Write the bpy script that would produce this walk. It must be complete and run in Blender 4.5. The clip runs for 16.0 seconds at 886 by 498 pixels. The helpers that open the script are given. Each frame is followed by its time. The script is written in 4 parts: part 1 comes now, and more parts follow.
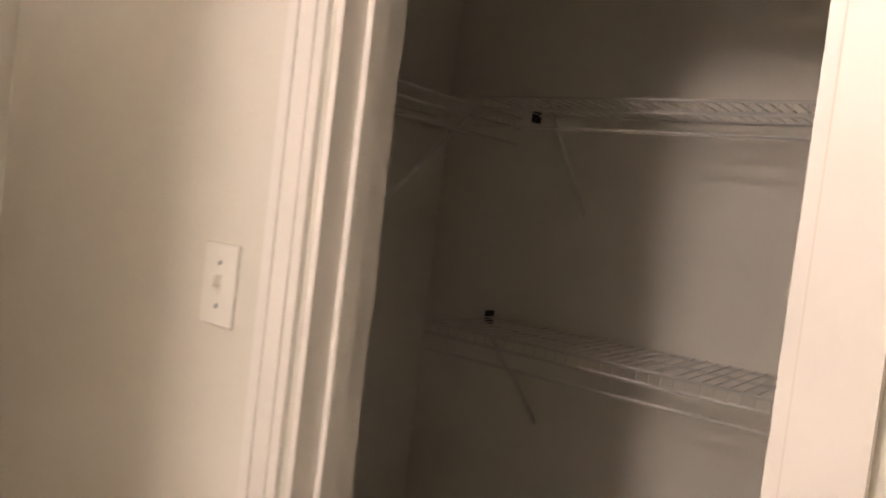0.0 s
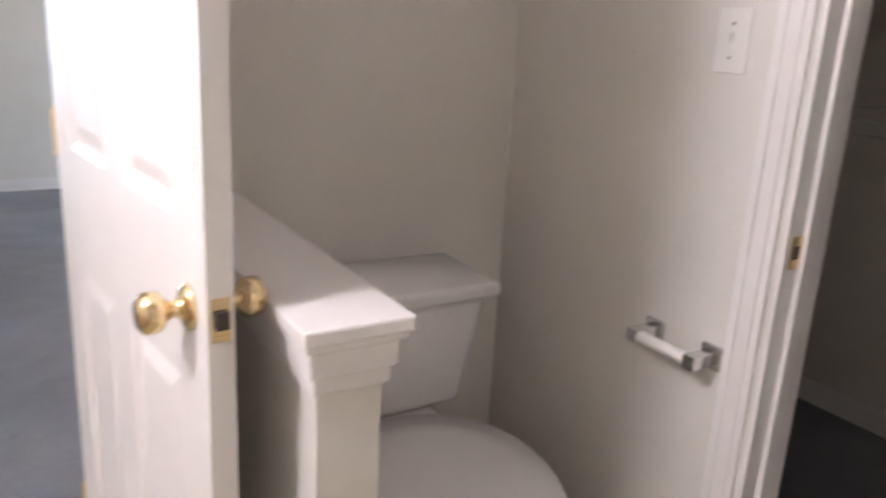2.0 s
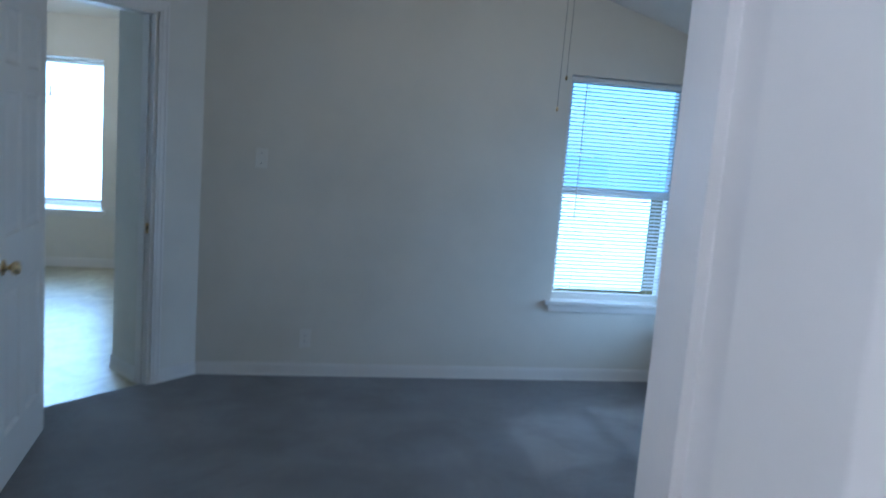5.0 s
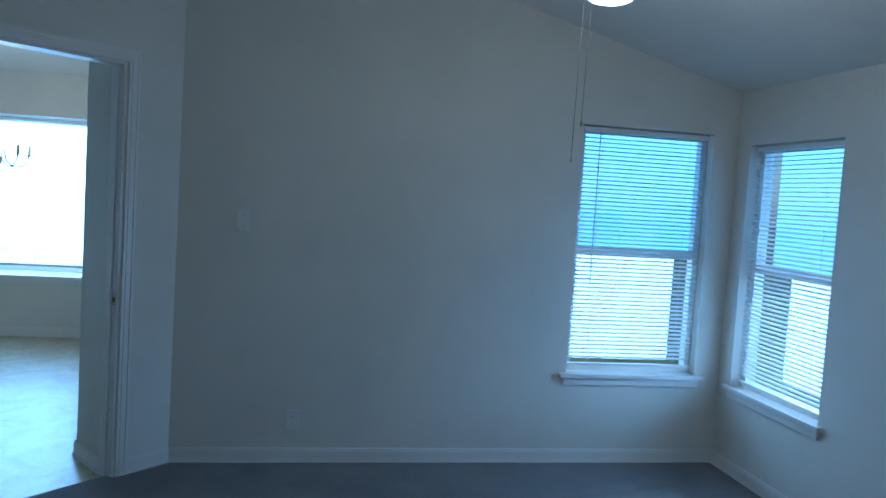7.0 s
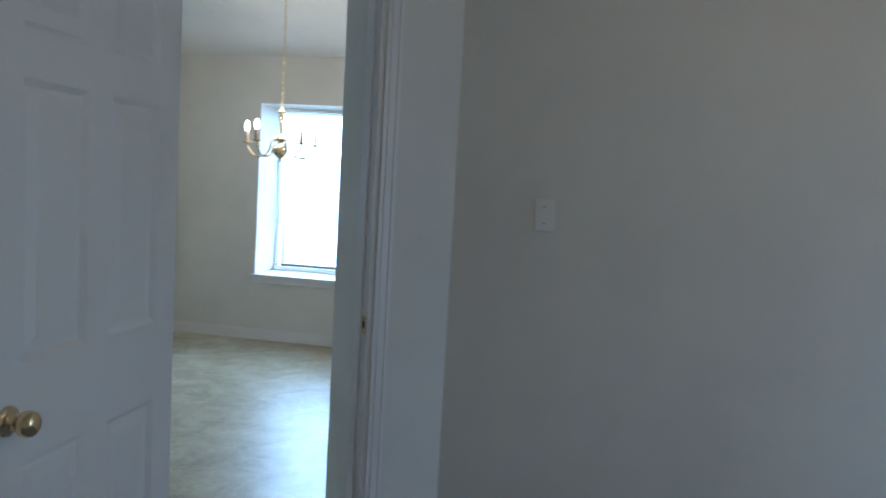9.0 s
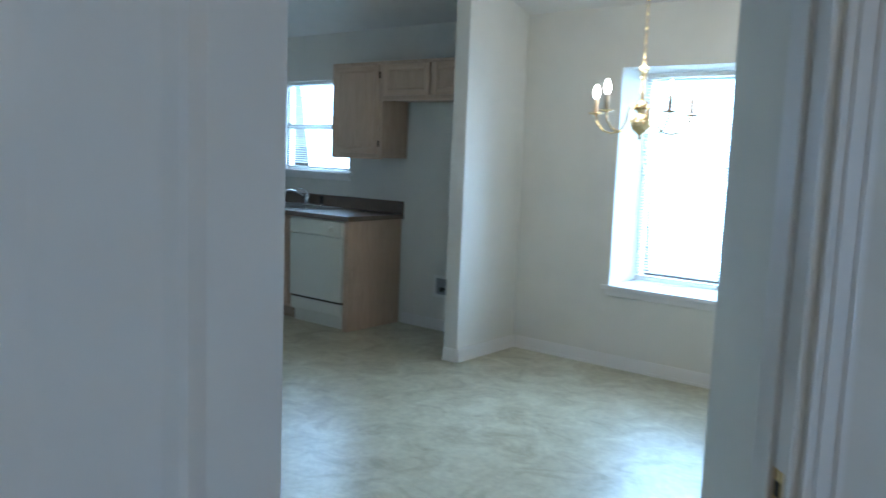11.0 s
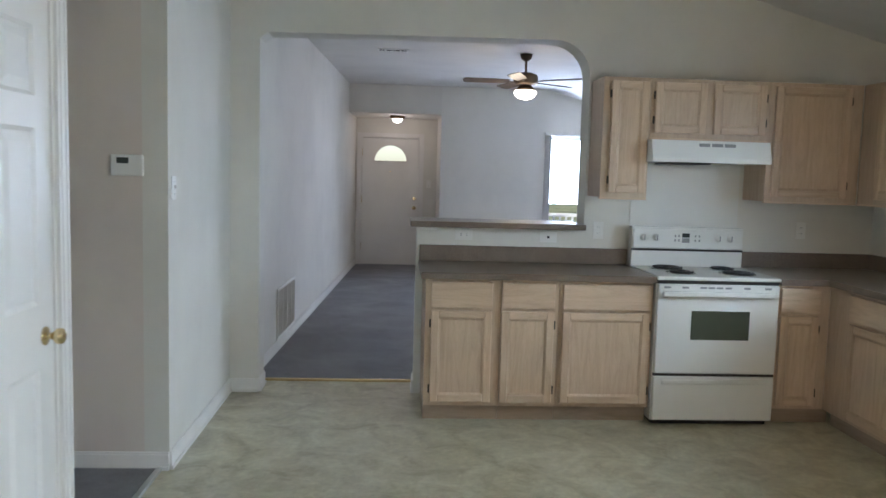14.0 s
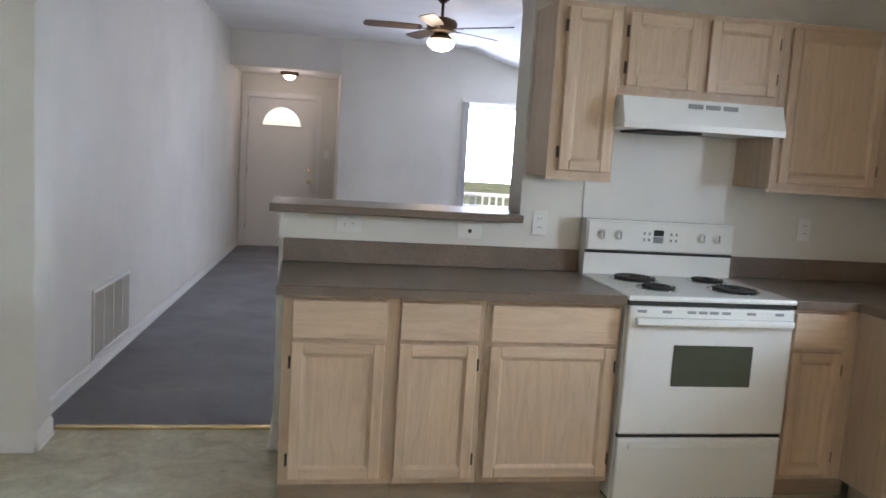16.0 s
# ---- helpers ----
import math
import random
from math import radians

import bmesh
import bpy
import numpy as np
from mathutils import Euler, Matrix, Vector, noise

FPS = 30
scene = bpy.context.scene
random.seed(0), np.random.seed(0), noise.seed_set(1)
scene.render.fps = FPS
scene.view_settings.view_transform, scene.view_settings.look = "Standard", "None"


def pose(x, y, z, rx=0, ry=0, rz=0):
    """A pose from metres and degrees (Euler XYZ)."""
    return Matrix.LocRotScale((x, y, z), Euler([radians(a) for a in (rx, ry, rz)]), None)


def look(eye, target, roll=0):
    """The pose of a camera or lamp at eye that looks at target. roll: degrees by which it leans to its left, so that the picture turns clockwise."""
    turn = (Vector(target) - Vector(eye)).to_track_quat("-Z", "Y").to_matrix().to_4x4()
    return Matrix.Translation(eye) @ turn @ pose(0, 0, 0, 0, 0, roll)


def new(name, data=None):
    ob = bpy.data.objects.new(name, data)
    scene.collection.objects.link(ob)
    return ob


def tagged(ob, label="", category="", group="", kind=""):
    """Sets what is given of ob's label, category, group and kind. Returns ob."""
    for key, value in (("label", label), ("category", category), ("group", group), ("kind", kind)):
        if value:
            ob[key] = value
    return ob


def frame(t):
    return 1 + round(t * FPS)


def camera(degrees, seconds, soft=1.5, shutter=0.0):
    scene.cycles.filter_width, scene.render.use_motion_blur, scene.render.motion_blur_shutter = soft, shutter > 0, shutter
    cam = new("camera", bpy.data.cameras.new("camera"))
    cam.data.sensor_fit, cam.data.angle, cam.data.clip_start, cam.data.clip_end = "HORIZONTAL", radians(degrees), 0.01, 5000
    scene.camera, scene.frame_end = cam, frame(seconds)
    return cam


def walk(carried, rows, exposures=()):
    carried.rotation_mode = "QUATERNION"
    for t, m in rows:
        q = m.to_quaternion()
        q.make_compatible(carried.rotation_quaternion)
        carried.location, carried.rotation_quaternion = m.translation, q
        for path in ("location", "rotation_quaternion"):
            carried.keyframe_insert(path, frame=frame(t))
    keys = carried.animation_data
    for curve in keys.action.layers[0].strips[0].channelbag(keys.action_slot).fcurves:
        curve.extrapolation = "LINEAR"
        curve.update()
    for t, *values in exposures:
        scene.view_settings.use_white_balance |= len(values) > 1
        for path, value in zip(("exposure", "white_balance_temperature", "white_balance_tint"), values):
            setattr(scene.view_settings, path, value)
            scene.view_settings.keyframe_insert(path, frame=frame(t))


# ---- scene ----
# Camera and walk
cam = camera(58.5, 16.0, shutter=0.5)
PATH = [
    (0, (-7.703, -7.717, 1.417), (-6.521, -9.327, 1.313), 6.8),
    (0.5, (-7.735, -7.524, 1.348), (-6.501, -9.098, 1.208), 5.3),
    (1, (-7.767, -7.331, 1.278), (-6.414, -8.781, 1.023), 3.6),
    (1.5, (-7.757, -7.254, 1.265), (-6.271, -8.532, 0.852), 3.1),
    (2, (-7.819, -7.206, 1.281), (-6.182, -8.216, 0.729), 3.1),
    (2.5, (-7.856, -7.165, 1.278), (-6.085, -7.869, 0.689), 3.0),
    (3, (-7.774, -7.094, 1.296), (-5.919, -7.556, 0.709), 2.5),
    (3.5, (-7.602, -6.965, 1.344), (-5.717, -7.378, 0.847), 3.5),
    (4, (-7.393, -6.932, 1.382), (-5.474, -7.305, 0.959), 3.5),
    (4.5, (-7.106, -6.945, 1.497), (-5.177, -7.333, 1.136), 4.6),
    (5, (-6.611, -7.075, 1.546), (-4.671, -7.474, 1.27), 4.5),
    (5.2, (-6.508, -7.1, 1.555), (-4.571, -7.532, 1.316), 3.6),
    (7.3, (-6.048, -7.27, 1.535), (-4.078, -7.59, 1.448), 3.5),
    (7.5, (-5.958, -7.373, 1.51), (-3.968, -7.559, 1.424), 3.2),
    (8, (-5.627, -7.346, 1.454), (-3.63, -7.345, 1.353), 3.1),
    (8.5, (-5.164, -7.162, 1.459), (-3.175, -7.013, 1.313), 3.0),
    (9, (-4.659, -7.159, 1.437), (-2.706, -6.756, 1.274), 3.2),
    (9.2, (-4.488, -7.135, 1.435), (-2.555, -6.645, 1.26), 3.6),
    (11.3, (-3.018, -6.568, 1.413), (-1.561, -5.219, 1.173), 1.8),
    (11.5, (-2.882, -6.516, 1.42), (-1.494, -5.097, 1.177), 1.6),
    (12, (-2.567, -6.291, 1.451), (-1.381, -4.699, 1.207), 1.5),
    (12.5, (-2.243, -5.893, 1.461), (-1.295, -4.149, 1.223), 1.2),
    (13, (-2.042, -5.342, 1.45), (-1.409, -3.457, 1.235), 1.5),
    (13.5, (-1.755, -4.916, 1.493), (-1.453, -2.949, 1.288), 1.7),
    (14, (-1.573, -4.625, 1.49), (-1.452, -2.638, 1.301), 1.6),
    (14.5, (-1.476, -4.238, 1.467), (-1.354, -2.251, 1.276), 2.1),
    (15, (-1.358, -3.865, 1.463), (-1.166, -1.885, 1.254), 2.3),
    (15.5, (-1.335, -3.46, 1.451), (-1.036, -1.496, 1.225), 3.0),
    (16, (-1.32, -3.026, 1.447), (-0.972, -1.071, 1.205), 3.6),
]
EXPOSURES = [
    (0.0, 0.9, 7000, 13), (1.0, 1.0, 6200, 14), (2.5, 0.8, 5450, 14), (3.5, 0.05, 5250, 11), (4.5, -0.45, 4850, 7), (5.2, -0.7, 4350, 1),
    (7.3, -0.95, 4000, -4), (8.0, -0.9, 4350, 0), (8.5, -0.75, 4650, 3), (9.2, -0.55, 4950, 5), (11.3, -0.2, 4750, 2), (12.0, -0.15, 4850, 4),
    (13.0, 0.16, 5600, 7), (14.5, 0.38, 6350, 12), (16.0, 0.53, 6500, 15),
]
walk(cam, [(t, look(eye, target, roll)) for t, eye, target, roll in PATH], EXPOSURES)

# World, sun and large lights
world = bpy.data.worlds.new("sky")
scene.world = world
world.use_nodes = True
wn = world.node_tree
sky = wn.nodes.new("ShaderNodeTexSky")
sky.sky_type = "NISHITA"
sky.sun_disc = False
sky.sun_elevation, sky.sun_rotation = radians(48), radians(200)
wn.links.new(sky.outputs[0], wn.nodes["Background"].inputs[0])
wn.nodes["Background"].inputs[1].default_value = 0.15


def lamp(name, kind, m, watts, color, **settings):
    data = bpy.data.lights.new(name, kind)
    data.energy, data.color = watts, color
    if kind == "AREA":
        data.shape, data.size, data.size_y = "RECTANGLE", settings["size"], settings["size_y"]
    elif kind == "SUN":
        data.angle = settings["angle"]
    else:
        data.shadow_soft_size = settings["radius"]
    ob = new(name, data)
    ob.matrix_world = m
    return ob


DAY = (0.64, 0.82, 1.0)
SHADE = (0.30, 0.62, 1.0)
WARM = (1.0, 0.86, 0.83)
BULB = (1.0, 0.78, 0.55)
lamp("sun", "SUN", pose(0, 0, 10, 42, 0, 20), 3.0, (1.0, 0.95, 0.88), angle=radians(0.5))
lamp("daylight_dining", "AREA", look((2.30, -4.75, 1.3), (0, -4.75, 1.0)), 84, DAY, size=1.15, size_y=1.4)
lamp("daylight_kitchen", "AREA", look((1.95, -1.22, 1.62), (0, -1.22, 1.3)), 44, DAY, size=0.9, size_y=0.8)
lamp("daylight_bedroom", "AREA", look((-1.50, -9.21, 0.92), (-3.5, -9.21, 0.92)), 9, DAY, size=0.72, size_y=0.66)
lamp("daylight_bedroom_shade", "AREA", look((-1.50, -9.25, 1.64), (-3.5, -9.25, 1.64)), 6, SHADE, size=0.96, size_y=0.74)
lamp("daylight_bedroom_side", "AREA", look((-2.42, -10.05, 0.90), (-2.42, -8, 0.90)), 11, DAY, size=0.78, size_y=0.64)
lamp("daylight_bedroom_side_shade", "AREA", look((-2.33, -10.05, 1.60), (-2.33, -8, 1.60)), 6, SHADE, size=1.0, size_y=0.72)
lamp("daylight_living", "AREA", look((1.12, 7.14, 1.58), (1.12, 4, 1.58)), 60, (0.60, 0.73, 1.0), size=0.95, size_y=0.98)


# Materials
def principled(name, base, rough=0.5, metal=0.0):
    mat = bpy.data.materials.new(name)
    mat.use_nodes = True
    b = mat.node_tree.nodes["Principled BSDF"]
    b.inputs["Base Color"].default_value = (*base, 1)
    b.inputs["Roughness"].default_value = rough
    b.inputs["Metallic"].default_value = metal
    return mat, mat.node_tree, b


def coords(nt, scale=(1, 1, 1), space="Object"):
    tc = nt.nodes.new("ShaderNodeTexCoord")
    mp = nt.nodes.new("ShaderNodeMapping")
    mp.inputs["Scale"].default_value = scale
    nt.links.new(tc.outputs[space], mp.inputs["Vector"])
    return mp.outputs["Vector"]


def noise_node(nt, vec, scale, detail=4.0, rough=0.55, distort=0.0):
    n = nt.nodes.new("ShaderNodeTexNoise")
    n.inputs["Scale"].default_value = scale
    n.inputs["Detail"].default_value = detail
    n.inputs["Roughness"].default_value = rough
    n.inputs["Distortion"].default_value = distort
    nt.links.new(vec, n.inputs["Vector"])
    return n.outputs["Fac"]


def ramp(nt, fac, stops):
    r = nt.nodes.new("ShaderNodeValToRGB")
    els = r.color_ramp.elements
    while len(els) < len(stops):
        els.new(0.5)
    for e, (p, c) in zip(els, stops):
        e.position, e.color = p, (*c, 1)
    nt.links.new(fac, r.inputs["Fac"])
    return r.outputs["Color"]


def mixed(nt, a, b, fac, mode="MIX"):
    m = nt.nodes.new("ShaderNodeMix")
    m.data_type, m.blend_type = "RGBA", mode
    for sock, v in ((m.inputs[6], a), (m.inputs[7], b), (m.inputs[0], fac)):
        if isinstance(v, (int, float)):
            sock.default_value = v
        elif isinstance(v, tuple):
            sock.default_value = (*v, 1)
        else:
            nt.links.new(v, sock)
    return m.outputs[2]


def bump(nt, b, height, strength=0.2, distance=0.01):
    n = nt.nodes.new("ShaderNodeBump")
    n.inputs["Strength"].default_value = strength
    n.inputs["Distance"].default_value = distance
    nt.links.new(height, n.inputs["Height"])
    nt.links.new(n.outputs[0], b.inputs["Normal"])


def painted(name, base, rough, texture=90.0, strength=0.15, soil=0.04):
    mat, nt, b = principled(name, base, rough)
    v = coords(nt)
    dark = tuple(c * (1 - 2.2 * soil) for c in base)
    light = tuple(min(1, c * (1 + soil)) for c in base)
    big = noise_node(nt, v, 1.3, 5, 0.6)
    col = ramp(nt, big, [(0.3, dark), (0.55, base), (0.8, light)])
    nt.links.new(col, b.inputs["Base Color"])
    bump(nt, b, noise_node(nt, v, texture, 3, 0.6), strength, 0.004)
    return mat


WALL = painted("wall_paint", (0.74, 0.71, 0.64), 0.75)
# Wall paint turned beige: the hall's warm bounced light is in the colour.
HALL = painted("warm_lit_hall_paint", (0.70, 0.62, 0.55), 0.75)
CEIL = painted("ceiling_texture", (0.78, 0.76, 0.72), 0.9, 60, 0.4)
TRIM = painted("trim_gloss_paint", (0.80, 0.77, 0.73), 0.38, 25, 0.05, 0.03)
DOORM = painted("door_paint", (0.80, 0.77, 0.72), 0.42, 45, 0.06, 0.03)
PORC = painted("porcelain", (0.82, 0.80, 0.77), 0.12, 10, 0.0, 0.015)
ENAMEL = painted("white_enamel", (0.80, 0.79, 0.75), 0.25, 14, 0.02, 0.02)
PLASTIC = painted("white_plastic", (0.80, 0.78, 0.73), 0.4, 30, 0.02, 0.02)
BISQUE = painted("almond_panel", (0.74, 0.73, 0.65), 0.3, 14, 0.02, 0.02)


def carpet_material():
    mat, nt, b = principled("cut_pile_carpet", (0.2, 0.2, 0.22), 0.98)
    v = coords(nt)
    patch = noise_node(nt, v, 2.2, 6, 0.65, 0.4)
    fibre = noise_node(nt, v, 320, 2, 0.6)
    a = ramp(nt, patch, [(0.3, (0.265, 0.262, 0.27)), (0.7, (0.375, 0.368, 0.378))])
    f = ramp(nt, fibre, [(0.3, (0.62, 0.62, 0.62)), (0.7, (1.25, 1.25, 1.25))])
    nt.links.new(mixed(nt, a, f, 1.0, "MULTIPLY"), b.inputs["Base Color"])
    bump(nt, b, fibre, 0.9, 0.01)
    b.inputs["Specular IOR Level"].default_value = 0.1
    return mat


CARPET = carpet_material()


def vinyl_material():
    mat, nt, b = principled("mottled_sheet_vinyl", (0.5, 0.46, 0.34), 0.3)
    v = coords(nt)
    blot = noise_node(nt, v, 4.5, 7, 0.62, 0.9)
    fine = noise_node(nt, v, 26, 5, 0.6, 0.5)
    a = ramp(nt, blot, [(0.32, (0.36, 0.32, 0.21)), (0.5, (0.50, 0.46, 0.33)), (0.68, (0.60, 0.57, 0.44))])
    f = ramp(nt, fine, [(0.3, (0.86, 0.85, 0.82)), (0.7, (1.1, 1.1, 1.08))])
    nt.links.new(mixed(nt, a, f, 1.0, "MULTIPLY"), b.inputs["Base Color"])
    gl = nt.nodes.new("ShaderNodeMapRange")
    gl.inputs["To Min"].default_value, gl.inputs["To Max"].default_value = 0.22, 0.42
    nt.links.new(fine, gl.inputs["Value"])
    nt.links.new(gl.outputs[0], b.inputs["Roughness"])
    bump(nt, b, blot, 0.12, 0.006)
    return mat


VINYL = vinyl_material()


def wood_material(name, dark, mid, light, along):
    """Flat-sawn boards: slow wavy figure, fine pores and a tone of its own for each piece."""
    mat, nt, b = principled(name, mid, 0.42)
    scale = {"z": (7, 7, 0.8), "x": (0.8, 7, 7)}[along]
    info = nt.nodes.new("ShaderNodeObjectInfo")
    v = coords(nt, scale)
    shift = nt.nodes.new("ShaderNodeVectorMath")
    shift.operation = "MULTIPLY_ADD"
    nt.links.new(info.outputs["Random"], shift.inputs[0])
    shift.inputs[1].default_value = (37, 23, 11)
    nt.links.new(v, shift.inputs[2])
    moved = shift.outputs[0]
    grain = noise_node(nt, moved, 2.2, 5, 0.55, 2.2)
    cloud = noise_node(nt, coords(nt), 3.5, 3, 0.5)
    pores = noise_node(nt, coords(nt, tuple(8 * s for s in scale)), 5.0, 2, 0.6)
    a = ramp(nt, grain, [(0.3, dark), (0.5, mid), (0.72, light)])
    f = ramp(nt, pores, [(0.35, (0.965, 0.96, 0.955)), (0.6, (1.02, 1.02, 1.02))])
    g = ramp(nt, cloud, [(0.3, (0.95, 0.945, 0.94)), (0.7, (1.04, 1.04, 1.04))])
    col = mixed(nt, mixed(nt, a, f, 1.0, "MULTIPLY"), g, 1.0, "MULTIPLY")
    tone = ramp(nt, info.outputs["Random"], [(0.0, (0.93, 0.92, 0.91)), (1.0, (1.05, 1.05, 1.05))])
    nt.links.new(mixed(nt, col, tone, 1.0, "MULTIPLY"), b.inputs["Base Color"])
    bump(nt, b, pores, 0.05, 0.002)
    return mat


WOOD = wood_material("pickled_maple", (0.53, 0.38, 0.265), (0.60, 0.445, 0.315), (0.645, 0.49, 0.355), "z")
WOODX = wood_material("pickled_maple_cross", (0.53, 0.38, 0.265), (0.60, 0.445, 0.315), (0.645, 0.49, 0.355), "x")
FRAMEW = wood_material("pickled_face_frame", (0.49, 0.355, 0.255), (0.55, 0.41, 0.295), (0.59, 0.45, 0.33), "z")
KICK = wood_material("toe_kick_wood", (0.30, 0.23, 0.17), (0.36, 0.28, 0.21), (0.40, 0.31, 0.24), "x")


def laminate_material():
    mat, nt, b = principled("stone_look_laminate", (0.2, 0.17, 0.14), 0.35)
    v = coords(nt)
    speck = noise_node(nt, v, 260, 3, 0.8)
    cloud = noise_node(nt, v, 6, 5, 0.6)
    a = ramp(nt, speck, [(0.35, (0.125, 0.090, 0.066)), (0.5, (0.185, 0.138, 0.105)), (0.66, (0.25, 0.195, 0.152))])
    f = ramp(nt, cloud, [(0.3, (0.88, 0.88, 0.88)), (0.7, (1.1, 1.1, 1.1))])
    nt.links.new(mixed(nt, a, f, 1.0, "MULTIPLY"), b.inputs["Base Color"])
    return mat


LAMINATE = laminate_material()


def metal_material(name, base, rough):
    mat, nt, b = principled(name, base, rough, 1.0)
    n = noise_node(nt, coords(nt), 40, 3)
    gl = nt.nodes.new("ShaderNodeMapRange")
    gl.inputs["To Min"].default_value, gl.inputs["To Max"].default_value = rough * 0.7, rough * 1.5
    nt.links.new(n, gl.inputs["Value"])
    nt.links.new(gl.outputs[0], b.inputs["Roughness"])
    return mat


BRASS = metal_material("polished_brass", (0.80, 0.63, 0.36), 0.16)
CHROME = metal_material("chrome", (0.72, 0.72, 0.72), 0.14)
STEEL = metal_material("stainless_steel", (0.55, 0.55, 0.54), 0.3)
BRONZE = metal_material("aged_bronze", (0.16, 0.115, 0.08), 0.4)
BLACK = painted("black_coil", (0.02, 0.02, 0.02), 0.5, 40, 0.1, 0.1)
DARK = painted("dark_gap", (0.03, 0.028, 0.025), 0.7, 40, 0.1, 0.1)
HINGE = painted("antique_hinge", (0.05, 0.04, 0.03), 0.45, 40, 0.1, 0.1)
GREYINK = painted("grey_print", (0.28, 0.28, 0.28), 0.5, 40, 0.0, 0.05)
LCD = painted("display_glass", (0.05, 0.06, 0.055), 0.15, 40, 0.0, 0.05)
OVEN_GLASS = painted("oven_window_glass", (0.075, 0.085, 0.06), 0.1, 30, 0.0, 0.1)
BLADE = wood_material("fan_blade_wood", (0.09, 0.06, 0.04), (0.13, 0.09, 0.06), (0.17, 0.12, 0.085), "x")
WIRE = painted("vinyl_coated_wire", (0.62, 0.60, 0.56), 0.4, 40, 0.0, 0.05)
CANDLE = painted("candle_sleeve", (0.55, 0.44, 0.30), 0.5, 30, 0.05, 0.1)
FENCEM = painted("weathered_fence_boards", (0.42, 0.36, 0.29), 0.85, 20, 0.3, 0.2)
GRASS = painted("dry_grass", (0.22, 0.22, 0.10), 0.95, 30, 0.5, 0.3)
BLINDM, _nt, _b = principled("blind_slat_vinyl", (0.8, 0.8, 0.78), 0.45)
_tr = _nt.nodes.new("ShaderNodeBsdfTranslucent")
_tr.inputs[0].default_value = (0.8, 0.8, 0.78, 1)
_mx = _nt.nodes.new("ShaderNodeMixShader")
_mx.inputs[0].default_value = 0.06
_nt.links.new(_b.outputs[0], _mx.inputs[1])
_nt.links.new(_tr.outputs[0], _mx.inputs[2])
_nt.links.new(_mx.outputs[0], _nt.nodes["Material Output"].inputs["Surface"])


def glowing(name, color, strength):
    mat, nt, b = principled(name, (0.9, 0.88, 0.82), 0.3)
    b.inputs["Emission Color"].default_value = (*color, 1)
    b.inputs["Emission Strength"].default_value = strength
    return mat


BULB_GLOW = glowing("lit_bulb", (1.0, 0.86, 0.68), 90.0)
GLOBE_GLOW = glowing("lit_frosted_globe", (1.0, 0.88, 0.74), 6.0)
GLASS, _nt, _b = principled("window_glass", (1, 1, 1), 0.02)
_b.inputs["Transmission Weight"].default_value = 1.0
_b.inputs["IOR"].default_value = 1.03


# Mesh helpers
def part(name, bm, material, parent=None, label="", smooth=False):
    me = bpy.data.meshes.new(name)
    bm.to_mesh(me)
    bm.free()
    me.materials.append(material)
    if smooth:
        for p in me.polygons:
            p.use_smooth = True
    ob = new(name, me)
    ob.parent = parent
    return tagged(ob, label)


def again(ob, m, parent):
    """Another part on the same mesh."""
    c = new(ob.name.split(".")[0], ob.data)
    c.parent, c.matrix_basis = parent, m
    return c


def thing(name, m, label, category, group=""):
    ob = new(name)
    ob.empty_display_size = 0.1
    ob.matrix_basis = m
    return tagged(ob, label, category, group)


def boxes(*dims, bevel=0.0):
    """One bmesh of boxes, each (x0, x1, y0, y1, z0, z1)."""
    bm = bmesh.new()
    for x0, x1, y0, y1, z0, z1 in dims:
        r = bmesh.ops.create_cube(bm, size=1)
        bmesh.ops.transform(bm, verts=r["verts"], matrix=Matrix.LocRotScale(((x0 + x1) / 2, (y0 + y1) / 2, (z0 + z1) / 2), None, (x1 - x0, y1 - y0, z1 - z0)))
    if bevel:
        bmesh.ops.bevel(bm, geom=bm.edges[:], offset=bevel, segments=2, profile=0.5, affect="EDGES", clamp_overlap=True)
    return bm


def lathe(profile, steps=24, m=Matrix()):
    """A turned body: profile rows (radius, height) about z."""
    bm = bmesh.new()
    rings = [[bm.verts.new(m @ Vector((r * math.cos(2 * math.pi * k / steps), r * math.sin(2 * math.pi * k / steps), z))) for k in range(steps)] for r, z in profile]
    for a, b in zip(rings, rings[1:]):
        for k in range(steps):
            bm.faces.new((a[k], a[(k + 1) % steps], b[(k + 1) % steps], b[k]))
    bm.faces.new(rings[0][::-1])
    bm.faces.new(rings[-1])
    return bm


def tube(points, radius, steps=8, closed=False):
    """A round bar along points."""
    bm = bmesh.new()
    pts = [Vector(p) for p in points]
    rings = []
    for i, p in enumerate(pts):
        a = pts[i - 1] if i or closed else p
        b = pts[(i + 1) % len(pts)] if i < len(pts) - 1 or closed else p
        q = (b - a).to_track_quat("Z", "Y")
        rings.append([bm.verts.new(p + q @ Vector((radius * math.cos(2 * math.pi * k / steps), radius * math.sin(2 * math.pi * k / steps), 0))) for k in range(steps)])
    pairs = list(zip(rings, rings[1:])) + ([(rings[-1], rings[0])] if closed else [])
    for a, b in pairs:
        for k in range(steps):
            bm.faces.new((a[k], a[(k + 1) % steps], b[(k + 1) % steps], b[k]))
    if not closed:
        bm.faces.new(rings[0][::-1])
        bm.faces.new(rings[-1])
    return bm


